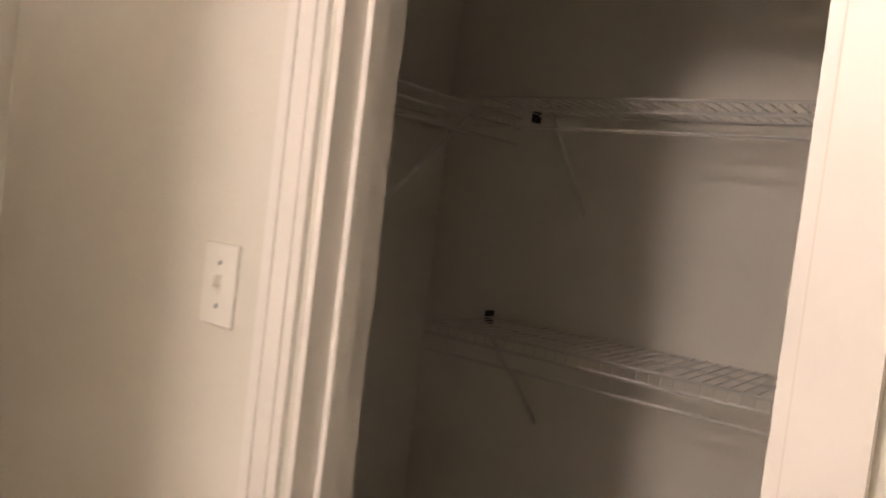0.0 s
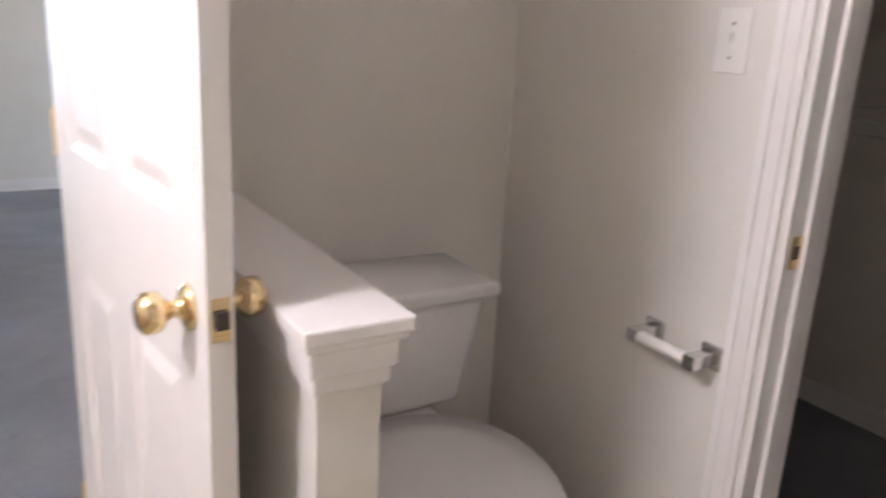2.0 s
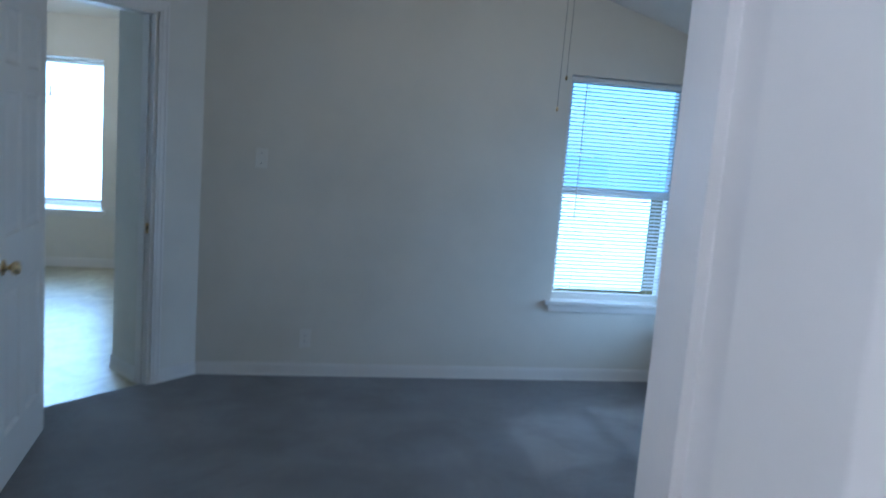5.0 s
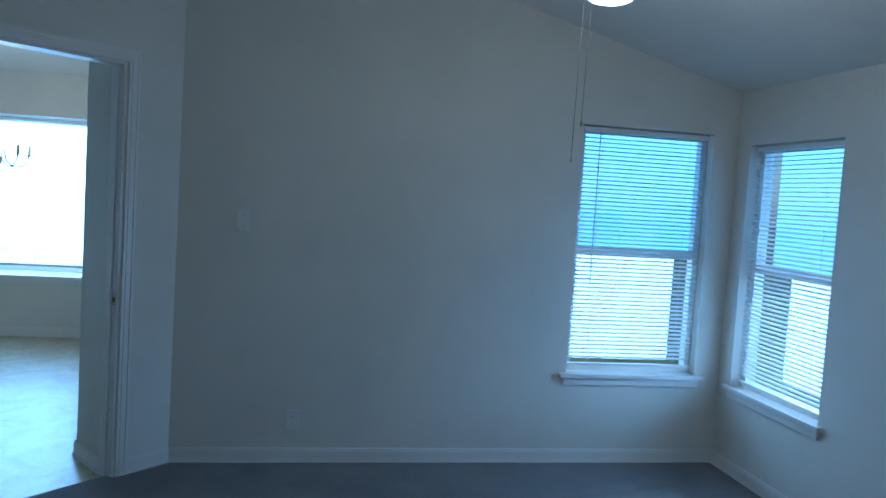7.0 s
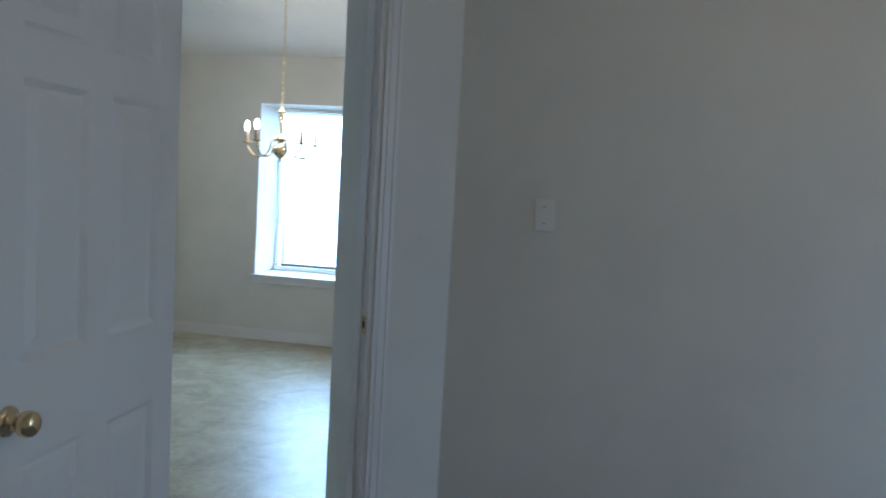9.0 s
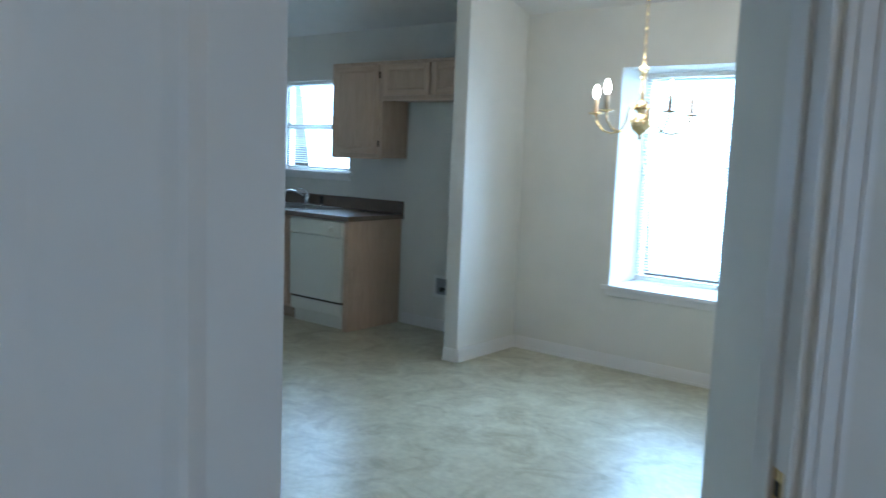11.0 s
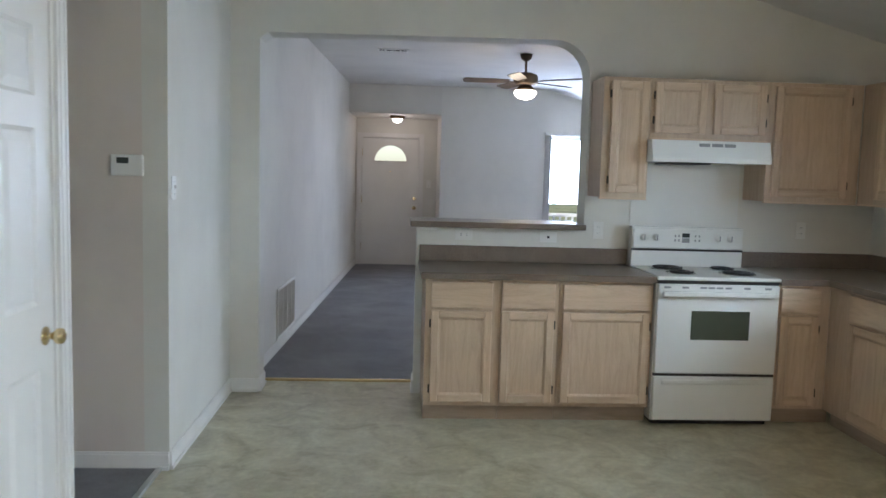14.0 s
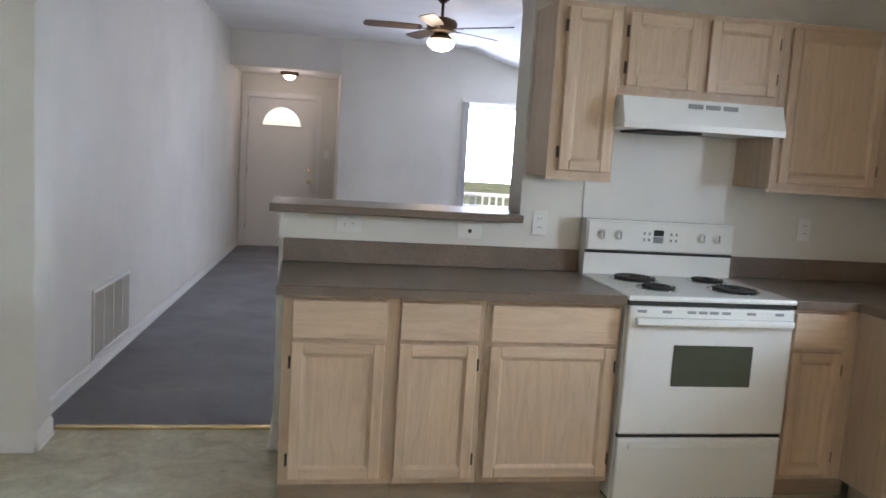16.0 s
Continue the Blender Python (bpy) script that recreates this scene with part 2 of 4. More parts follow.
def prism(outline, z0, z1):
    """An upright body over a floor outline, counterclockwise."""
    bm = bmesh.new()
    lo = [bm.verts.new((x, y, z0)) for x, y in outline]
    hi = [bm.verts.new((x, y, z1)) for x, y in outline]
    bm.faces.new(lo[::-1])
    bm.faces.new(hi)
    for k in range(len(lo)):
        j = (k + 1) % len(lo)
        bm.faces.new((lo[k], lo[j], hi[j], hi[k]))
    return bm


def extrude_y(outline, y0, y1):
    """A body over an outline in x and z, between two depths."""
    bm = prism(outline, -y1, -y0)
    bmesh.ops.transform(bm, verts=bm.verts[:], matrix=Matrix(((1, 0, 0, 0), (0, 0, -1, 0), (0, 1, 0, 0), (0, 0, 0, 1))))
    bmesh.ops.recalc_face_normals(bm, faces=bm.faces[:])
    return bm


def structure(name, bm, material, label):
    return tagged(part(name, bm, material), label, kind="structure")


def pierced(length, y0, y1, z0, z1, openings=()):
    """A wall along local x with rectangular openings (x0, x1, z0, z1)."""
    xs = sorted({0.0, length, *(v for o in openings for v in o[:2])})
    dims = []
    for a, b in zip(xs, xs[1:]):
        holes = sorted((o[2], o[3]) for o in openings if o[0] <= a and o[1] >= b)
        z = z0
        for h0, h1 in holes:
            if h0 > z + 1e-6:
                dims.append((a, b, y0, y1, z, h0))
            z = h1
        if z < z1:
            dims.append((a, b, y0, y1, z, z1))
    return boxes(*dims)


def wall(name, m, length, thick, label, openings=(), z1=2.95, material=None):
    ob = structure(name, pierced(length, 0, thick, 0, z1, openings), material or WALL, label)
    ob.matrix_basis = m
    return ob


def baseboard(m, length, ends=0.0):
    """Baseboard on a wall's face; local y points into the wall."""
    ob = structure("baseboard", boxes((0, length, -0.012, 0, 0, 0.078), (0, length, -0.008, 0, 0.078, 0.09), (0, length, -0.018, 0, 0, 0.018)), TRIM, "white painted wooden baseboard along the wall")
    ob.matrix_basis = m
    return ob


def casing(m, width, height, name="door_trim", label="white painted profiled casing round a doorway", w=0.062):
    """Stepped casing round an opening from local x 0 to width, on the face y = 0."""
    dims = []
    for d0, d1, t in ((0.004, 0.02, 0.011), (0.02, 0.048, 0.015), (0.048, w, 0.019)):
        dims += [(-d1, -d0, -t, 0, 0, height + d1), (width + d0, width + d1, -t, 0, 0, height + d1), (-d0, width + d0, -t, 0, height + d0, height + d1)]
    ob = structure(name, boxes(*dims), TRIM, label)
    ob.matrix_basis = m
    return ob


def jamb(m, width, height, depth):
    """Lining of a doorway with its stop."""
    ob = structure("door_jamb", boxes((-0.004, 0.012, 0.002, depth - 0.002, 0, height), (width - 0.012, width + 0.004, 0.002, depth - 0.002, 0, height), (0.012, width - 0.012, 0.002, depth - 0.002, height - 0.012, height + 0.004),
                                     (0.012, 0.022, 0.045, 0.075, 0, height - 0.012), (width - 0.022, width - 0.012, 0.045, 0.075, 0, height - 0.012)), TRIM, "white painted door jamb with its stop")
    ob.matrix_basis = m
    return ob


def knob_set(parent, x, z, t, finish=None):
    """Round knobs, roses and the latch plate on both faces of a leaf."""
    finish = finish or BRASS
    prof = [(0.0315, 0), (0.031, 0.005), (0.022, 0.009), (0.0115, 0.012), (0.011, 0.024), (0.016, 0.030), (0.0255, 0.038), (0.0275, 0.048), (0.0255, 0.058), (0.018, 0.064), (0.004, 0.066)]
    for s in (1, -1):
        m = Matrix.Translation((x, s * t / 2, z)) @ Matrix.Rotation(radians(-90 * s), 4, "X")
        part("door_knob", lathe(prof, 24, m), finish, parent, "polished brass knob" if finish is BRASS else "", smooth=True)


def panel_door(name, m, w, h, label, knob=True, knob_z=0.92, group=""):
    """Six-panel moulded leaf: hinge at local x 0, free edge at w."""
    t = 0.035
    d = thing(name, m, label, "door", group)
    st, mid = 0.105 * w / 0.76, 0.095 * w / 0.76
    pw = (w - 2 * st - mid) / 2
    rows = [(0.22, 0.82), (1.03, 1.60), (1.70, 1.92)]
    if h < 2.0:
        rows = [(a * h / 2.03, b * h / 2.03) for a, b in rows]
    cols = [(st, st + pw), (st + pw + mid, w - st)]
    dims = [(0, st, -t / 2, t / 2, 0.008, h), (w - st, w, -t / 2, t / 2, 0.008, h), (st + pw, st + pw + mid, -t / 2, t / 2, 0.008, h)]
    zs = [0.008] + [v for r in rows for v in r] + [h]
    for a, b in cols:
        dims += [(a, b, -t / 2, t / 2, zs[k], zs[k + 1]) for k in range(0, len(zs), 2)]
    part("leaf", boxes(*dims), DOORM, d)
    for a, b in cols:
        for z0, z1 in rows:
            bm = bmesh.new()
            for s in (1, -1):
                r0 = [(a, z0), (b, z0), (b, z1), (a, z1)]
                def ring(inset, depth):
                    return [bm.verts.new((x + (inset if x == a else -inset), s * depth, z + (inset if z == z0 else -inset))) for x, z in r0]
                loops = [ring(0, t / 2), ring(0.014, t / 2 - 0.010), ring(0.024, t / 2 - 0.010), ring(0.048, t / 2 - 0.003)]
                for p, q in zip(loops, loops[1:]):
                    for k in range(4):
                        bm.faces.new((p[k], p[(k + 1) % 4], q[(k + 1) % 4], q[k]))
                bm.faces.new(loops[-1])
            bmesh.ops.recalc_face_normals(bm, faces=bm.faces[:])
            part("panel", bm, DOORM, d)
    if knob:
        knob_set(d, w - 0.062, knob_z, t)
        part("latch_plate", boxes((w - 0.001, w + 0.002, -0.0125, 0.0125, knob_z - 0.028, knob_z + 0.028), (w + 0.0015, w + 0.003, -0.0125, 0.0125, knob_z - 0.028, knob_z - 0.02)), BRASS, d, "brass latch plate")
        part("bolt", boxes((w + 0.002, w + 0.009, -0.009, 0.009, knob_z - 0.012, knob_z + 0.012), bevel=0.002), HINGE, d, "tarnished latch bolt")
    for z in (0.2, 1.0, 1.8):
        part("hinge", boxes((-0.008, 0.0, -t / 2 - 0.006, -t / 2 + 0.02, z, z + 0.09)), BRASS, d)
    return d


def wall_plate(name, m, label, category, kind="switch", w=0.07, h=0.115):
    """A plate on a wall's face; local y points into the wall."""
    p = thing(name, m, label, category)
    part("plate", boxes((-w / 2, w / 2, -0.006, 0, -h / 2, h / 2), bevel=0.002), PLASTIC, p)
    if kind == "switch":
        part("toggle", boxes((-0.005, 0.005, -0.018, -0.006, -0.002, 0.014), (-0.006, 0.006, -0.008, -0.006, -0.012, 0.014)), PLASTIC, p)
        for z in (-0.03, 0.03):
            part("screw", lathe([(0.0035, 0), (0.003, 0.0015)], 10, Matrix.Translation((0, -0.006, z)) @ Matrix.Rotation(radians(90), 4, "X")), GREYINK, p)
    elif kind == "outlet":
        across = w > h
        for s in (-1, 1):
            c = (s * 0.02, 0) if across else (0, s * 0.02)
            part("socket", boxes((c[0] - 0.0155, c[0] + 0.0155, -0.0085, -0.006, c[1] - 0.0155, c[1] + 0.0155), bevel=0.001), PLASTIC, p)
            for k in (-0.006, 0.006):
                dims = (c[0] - 0.004, c[0] + 0.004, -0.0095, -0.0084, c[1] + k - 0.001, c[1] + k + 0.001) if across else (c[0] + k - 0.001, c[0] + k + 0.001, -0.0095, -0.0084, c[1] - 0.004, c[1] + 0.004)
                part("slot", boxes(dims), DARK, p)
    elif kind == "jack":
        part("jack", boxes((-0.008, 0.008, -0.009, -0.006, -0.008, 0.008)), DARK, p)
    return p



# Floors
def slab(name, outline, top, material, label):
    return structure(name, prism(outline, -0.12, top), material, label)


structure("ground", boxes((-120, 120, -120, 120, -0.5, -0.35)), GRASS, "dry grass yard round the house")
slab("floor_kitchen", [(-2.9, -6.35), (1.75, -6.35), (1.75, 0.93), (-2.9, 0.93)], 0.0, VINYL, "mottled beige sheet vinyl kitchen floor")
slab("floor_living", [(-2.62, 0.93), (2.0, 0.93), (2.0, 8.2), (-2.62, 8.2)], 0.012, CARPET, "grey cut pile carpet in the living room")
slab("floor_hall", [(-4.4, -1.85), (-2.70, -1.85), (-2.70, -0.76), (-4.4, -0.76)], 0.012, CARPET, "grey cut pile carpet in the hallway")
slab("floor_bedroom", [(-6.10, -9.9), (-1.67, -9.9), (-1.67, -6.61), (-2.64, -5.64), (-6.10, -5.64)], 0.012, CARPET, "blue grey cut pile bedroom carpet")
slab("floor_bathroom", [(-9.2, -8.48), (-6.10, -8.48), (-6.10, -6.1), (-9.2, -6.1)], 0.004, VINYL, "sheet vinyl bathroom floor")
slab("floor_closet", [(-9.2, -9.9), (-6.10, -9.9), (-6.10, -8.48), (-9.2, -8.48)], 0.012, CARPET, "dark carpet in the closet")
structure("threshold", boxes((-2.47, -1.44, 0.915, 0.945, 0, 0.018), bevel=0.004), BRASS, "metal carpet bar in the archway")
structure("threshold", boxes((-2.72, -2.69, -1.80, -0.77, 0, 0.017), bevel=0.004), STEEL, "metal carpet bar at the hallway")

# Walls of kitchen, dining area and living room
arch = [(-2.66, 0), (-2.47, 0), (-2.47, 2.33), (-2.42, 2.37)]
arch += [(-0.305 - 0.24 + 0.24 * math.sin(a * math.pi / 16), 2.39 - 0.24 + 0.24 * math.cos(a * math.pi / 16)) for a in range(9)]
arch += [(-0.305, 1.14), (-1.43, 1.14), (-1.43, 0), (1.71, 0), (1.71, 2.95), (-2.66, 2.95)]
structure("wall_arch", extrude_y(arch, 0.64, 0.86), WALL, "off-white wall with a rounded archway over the breakfast bar")
wall("wall_sink", pose(1.71, 0.86, 0, 0, 0, -90), 4.20, 0.14, "off-white kitchen wall behind the sink", [(1.58, 2.48, 1.22, 2.04)])
wall("wall_dining", pose(1.71, -3.34, 0, 0, 0, -90), 3.0, 0.46, "off-white dining wall with a deep window recess", [(0.85, 1.96, 0.565, 2.04)])
wall("wall_stub", pose(1.015, -3.425, 0, 0, 0, 0), 0.695, 0.115, "short off-white wall beside the refrigerator recess")
structure("wall_return", prism([(-1.899, -6.281), (-1.84, -6.37), (-1.60, -6.24), (-1.615, -6.09)], 0, 2.95), WALL, "short off-white wall beside the bedroom doorway")
wall("wall_dining_south", pose(1.71, -6.09, 0, 0, 0, 180), 3.323, 0.12, "off-white dining wall")
wall("wall_kitchen_west", pose(-2.71, -5.53, 0, 0, 0, 90), 3.74, 0.12, "off-white kitchen wall with a closed door", [(2.87, 3.63, 0, 2.045)])
wall("wall_switch", pose(-2.66, -0.77, 0, 0, 0, 90), 1.41, 0.12, "off-white wall beside the archway")
wall("wall_hall", pose(-4.4, -0.77, 0, 0, 0, 0), 1.62, 0.12, "hallway wall with the thermostat, the warm hall light in its beige colour", material=HALL)
wall("wall_hall_south", pose(-2.90, -1.79, 0, 0, 0, 180), 1.5, 0.12, "off-white hallway wall")
wall("wall_hall_end", pose(-4.4, -1.9, 0, 0, 0, 90), 1.2, 0.12, "off-white wall that ends the hallway")
structure("wall_living_west", prism([(-2.57, 0.86), (-2.22, 8.06), (-2.34, 8.06), (-2.69, 0.86)], 0, 2.95), WALL, "long off-white living room wall")
wall("wall_entry", pose(-2.24, 8.06, 0, 0, 0, 0), 1.45, 0.14, "off-white entry wall round the front door", [(0.10, 1.03, 0, 2.045)])
wall("wall_entry_side", pose(-0.94, 8.06, 0, 0, 0, -90), 0.968, 0.12, "off-white side wall of the entry recess")
wall("wall_living_front", pose(-0.94, 6.95, 0, 0, 0, 0), 2.94, 0.14, "off-white living room wall with the front window", [(1.58, 2.48, 0.76, 2.07)])
wall("wall_entry_header", pose(-2.30, 6.95, 0, 0, 0, 0), 1.36, 0.14, "off-white header over the entry recess", [(0, 1.36, 0, 2.34)])
wall("wall_living_east", pose(1.86, 6.95, 0, 0, 0, -90), 6.09, 0.14, "off-white living room side wall")

# Walls of the bedroom
DIAG = pose(-2.68, -5.66, 0, 0, 0, -45)
wall("wall_diagonal", DIAG, 1.315, 0.115, "off-white diagonal bedroom wall with a doorway", [(0.105, 0.99, 0, 2.10)])
wall("wall_bedroom_east", pose(-1.75, -6.59, 0, 0, 0, -90), 3.35, 0.16, "off-white bedroom wall with a window", [(2.23, 3.05, 0.545, 2.01)])
wall("wall_bedroom_south", pose(-1.59, -9.80, 0, 0, 0, 180), 4.55, 0.16, "off-white bedroom wall with the side window", [(0.30, 1.11, 0.52, 1.95)])
wall("wall_bedroom_north", pose(-6.03, -5.66, 0, 0, 0, 0), 3.35, 0.12, "off-white bedroom wall")
wall("wall_bathroom_door", pose(-6.15, -6.10, 0, 0, 0, -90), 3.84, 0.12, "off-white wall between bathroom and bedroom", [(0.565, 1.285, 0, 2.045)])
structure("wall_bedroom_corner", boxes((-6.15, -6.03, -6.10, -5.54, 0, 2.95)), WALL, "off-white end of the bedroom wall")

# Walls of the bathroom and the closet
wall("wall_closet", pose(-6.15, -8.42, 0, 0, 0, 180), 3.05, 0.12, "off-white bathroom wall with the closet doorway", [(0.83, 1.41, 0, 2.045)])
wall("wall_bathroom_north", pose(-9.2, -6.17, 0, 0, 0, 0), 3.05, 0.12, "off-white bathroom wall over the vanity")
wall("wall_bathroom_west", pose(-9.2, -9.9, 0, 0, 0, 90), 3.85, 0.12, "off-white bathroom end wall")
wall("wall_closet_back", pose(-6.15, -9.78, 0, 0, 0, 180), 3.05, 0.12, "unlit beige closet wall")

# Ceilings
structure("ceiling_kitchen", extrude_y([(-4.5, 2.75), (0.60, 2.75), (2.0, 2.36), (2.25, 2.29), (2.25, 2.42), (0.62, 2.88), (-4.5, 2.88)], -6.35, 7.10), CEIL, "textured white ceiling, flat and then sloping to the outer wall")
structure("ceiling_entry", boxes((-2.34, -0.82, 7.09, 8.2, 2.34, 2.44)), CEIL, "low white ceiling of the entry recess")
bm = extrude_y([(-9.95, 2.22), (-9.80, 2.27), (-7.7, 2.84), (-5.6, 2.84), (-5.6, 2.96), (-7.75, 2.96), (-9.95, 2.34)], -6.2, -1.6)
bmesh.ops.transform(bm, verts=bm.verts[:], matrix=Matrix(((0, 1, 0, 0), (1, 0, 0, 0), (0, 0, 1, 0), (0, 0, 0, 1))))
bmesh.ops.recalc_face_normals(bm, faces=bm.faces[:])
structure("ceiling_bedroom", bm, CEIL, "textured white bedroom ceiling sloping to the outer wall")
structure("ceiling_bathroom", boxes((-9.3, -6.04, -9.9, -6.05, 2.44, 2.54)), CEIL, "white bathroom and closet ceiling")

# Baseboards
for m, length in (
    (pose(1.015, -3.425, 0), 0.683), (pose(1.71, -3.437, 0, 0, 0, -90), 2.65), (pose(1.015, -3.31, 0, 0, 0, -90), 0.115),
    (pose(1.71, -2.30, 0, 0, 0, -90), 1.01), (pose(-2.66, -0.77, 0, 0, 0, 90), 1.41), (pose(-4.2, -0.77, 0), 1.54),
    (pose(-2.66, 0.64, 0), 0.19), (pose(-2.47, 0.64, 0, 0, 0, 90), 0.22), (pose(-1.43, 0.86, 0, 0, 0, -90), 0.22),
    (pose(-1.617, -6.09, 0, 0, 0, 214), 0.34), (pose(1.71, -6.09, 0, 0, 0, 180), 3.335),
    (pose(-2.71, -5.53, 0, 0, 0, 90), 2.80), (pose(-0.94, 6.95, 0), 2.78), (pose(-0.94, 8.06, 0, 0, 0, -90), 1.11),
    (pose(-1.75, -6.59, 0, 0, 0, -90), 3.21), (pose(-1.75, -9.80, 0, 0, 0, 180), 4.25),
    (pose(-6.03, -5.66, 0), 3.35), (pose(-6.03, -9.80, 0, 0, 0, 90), 2.33),
    (pose(-6.15, -9.78, 0, 0, 0, 180), 3.0),
):
    baseboard(m, length)
baseboard(pose(-2.57, 0.86, 0, 0, 0, 90 - 2.78), 7.2)
baseboard(DIAG @ pose(1.054, 0, 0), 0.261)

# Doorways
casing(DIAG @ pose(0.105, 0, 0), 0.885, 2.10)
jamb(DIAG @ pose(0.105, 0, 0), 0.885, 2.10, 0.115)
BD = pose(-6.15, -6.665, 0, 0, 0, -90)
casing(BD, 0.72, 2.045)
casing(BD @ pose(0.72, 0.12, 0, 0, 0, 180), 0.72, 2.045)
jamb(BD, 0.72, 2.045, 0.12)
CD = pose(-6.98, -8.42, 0, 0, 0, 180)
casing(CD, 0.58, 2.045, w=0.066)
jamb(CD, 0.58, 2.045, 0.12)
KD = pose(-2.71, -2.66, 0, 0, 0, 90)
casing(KD, 0.76, 2.045)
jamb(KD, 0.76, 2.045, 0.12)
FD = pose(-2.14, 8.06, 0)
casing(FD, 0.93, 2.045)
jamb(FD, 0.93, 2.045, 0.14)


def strike_plate(m):
    structure("strike_plate", boxes((-0.002, 0.0, -0.014, 0.014, -0.03, 0.03)), BRASS, "brass strike plate let into the door jamb").matrix_basis = m
    structure("strike_hole", boxes((-0.003, -0.0015, -0.007, 0.007, -0.012, 0.012)), DARK, "dark bolt hole in the strike plate").matrix_basis = m


strike_plate(DIAG @ pose(0.978, 0.03, 0.92))
strike_plate(BD @ pose(0.0125, 0.03, 0.92, 0, 0, 180))
strike_plate(CD @ pose(0.0125, 0.03, 0.92, 0, 0, 180))

panel_door("bedroom_door", pose(-2.672, -5.975, 0, 0, 0, 182.5), 0.72, 2.06, "white six-panel bedroom door standing wide open over the carpet")
panel_door("bathroom_door", pose(-6.168, -7.372, 0, 0, 0, 186.0), 0.755, 2.03, "white six-panel bathroom door standing open beside the pony wall")
panel_door("hall_closet_door", KD @ pose(0.012, 0.03, 0, 0, 0, 0), 0.735, 2.03, "white six-panel closet door, closed, with a brass knob")



# Windows and blinds
def window_unit(name, m, w, h, label, depth=0.1, rail=True):
    """Vinyl double-hung window in an opening from local (0, 0) to (w, h); local y 0 is the pane's plane."""
    win = new(name)
    win.matrix_basis = m
    tagged(win, label, "window", kind="structure")
    f = 0.04
    part("window_frame", boxes((0.002, f, -0.03, 0.03, 0.002, h - 0.002), (w - f, w - 0.002, -0.03, 0.03, 0.002, h - 0.002), (f, w - f, -0.03, 0.03, 0.002, f), (f, w - f, -0.03, 0.03, h - f, h - 0.002), *([(f, w - f, -0.025, 0.02, h / 2 - 0.022, h / 2 + 0.022)] if rail else [])), PLASTIC, win)
    for z0, z1 in ((f, h / 2 - 0.022), (h / 2 + 0.022, h - f)) if rail else ((f, h - f),):
        p = part("pane", boxes((f, w - f, -0.002, 0.002, z0, z1)), GLASS, win)
        p.visible_shadow = False
    part("window_sill", boxes((-0.045, w + 0.045, -depth - 0.035, -0.03, -0.02, 0.006), (-0.02, w + 0.02, -depth - 0.016, -depth, -0.065, -0.02), bevel=0.003), TRIM, win)
    return win


def mini_blind(m, w, h, label, tilt, step=0.0205, wand=True):
    """Horizontal slats between headrail and bottom rail; top at local z 0."""
    b = thing("window_blind", m, label, "blind")
    part("headrail", boxes((0, w, -0.0125, 0.0125, -0.025, 0), bevel=0.002), PLASTIC, b)
    n = int((h - 0.05) / step)
    bm = bmesh.new()
    rows = []
    for k in range(4):
        a = (k - 1.5) / 3
        rows.append((0.0245 * a, 0.0022 * (1 - 4 * a * a)))
    vs = [[bm.verts.new((x, y, z)) for y, z in rows] for x in (0.004, w - 0.004)]
    for k in range(3):
        bm.faces.new((vs[0][k], vs[1][k], vs[1][k + 1], vs[0][k + 1]))
    r = bmesh.ops.extrude_face_region(bm, geom=bm.faces[:])
    bmesh.ops.translate(bm, verts=[v for v in r["geom"] if isinstance(v, bmesh.types.BMVert)], vec=(0, 0, -0.0006))
    bmesh.ops.recalc_face_normals(bm, faces=bm.faces[:])
    first = part("slat", bm, BLINDM, b)
    for k in range(n):
        mk = pose(0, 0, -0.036 - k * step, tilt + random.uniform(-1.5, 1.5), 0, 0)
        if k == 0:
            first.matrix_basis = mk
        else:
            again(first, mk, b)
    part("bottom_rail", boxes((0.002, w - 0.002, -0.011, 0.011, -h, -h + 0.014), bevel=0.003), PLASTIC, b)
    for x in (0.12, w - 0.12):
        part("ladder_cord", boxes((x - 0.001, x + 0.001, -0.0135, -0.0125, -h + 0.01, -0.02)), PLASTIC, b)
    if wand:
        part("tilt_wand", tube([(0.10, -0.02, -0.03), (0.10, -0.022, -0.65 * h)], 0.004, 6), PLASTIC, b)
    return b


window_unit("window_1", pose(1.80, -0.72, 1.22, 0, 0, -90), 0.90, 0.82, "white kitchen window over the sink", depth=0.09)
mini_blind(pose(1.745, -0.74, 2.03, 0, 0, -90), 0.86, 0.78, "white mini blind with open slats in the kitchen window", 18)
window_unit("window_2", pose(2.13, -4.19, 0.565, 0, 0, -90), 1.11, 1.475, "white dining window in a deep recess", depth=0.42, rail=False)
mini_blind(pose(2.075, -4.20, 2.03, 0, 0, -90), 1.09, 1.43, "white mini blind with open slats in the dining window", 22)
window_unit("window_3", pose(-1.65, -8.82, 0.545, 0, 0, -90), 0.82, 1.465, "white bedroom window", depth=0.10)
mini_blind(pose(-1.705, -8.835, 2.0, 0, 0, -90), 0.79, 1.41, "white mini blind with open slats in the bedroom window", 24, 0.0245)
window_unit("window_4", pose(-1.89, -9.90, 0.52, 0, 0, 180), 0.81, 1.43, "white side window of the bedroom", depth=0.10)
mini_blind(pose(-1.905, -9.845, 1.94, 0, 0, 180), 0.78, 1.385, "white mini blind with open slats in the side window", 24, 0.0245)
window_unit("window_5", pose(0.64, 7.04, 0.76, 0, 0, 0), 0.90, 1.31, "white front window of the living room", depth=0.09, rail=False)


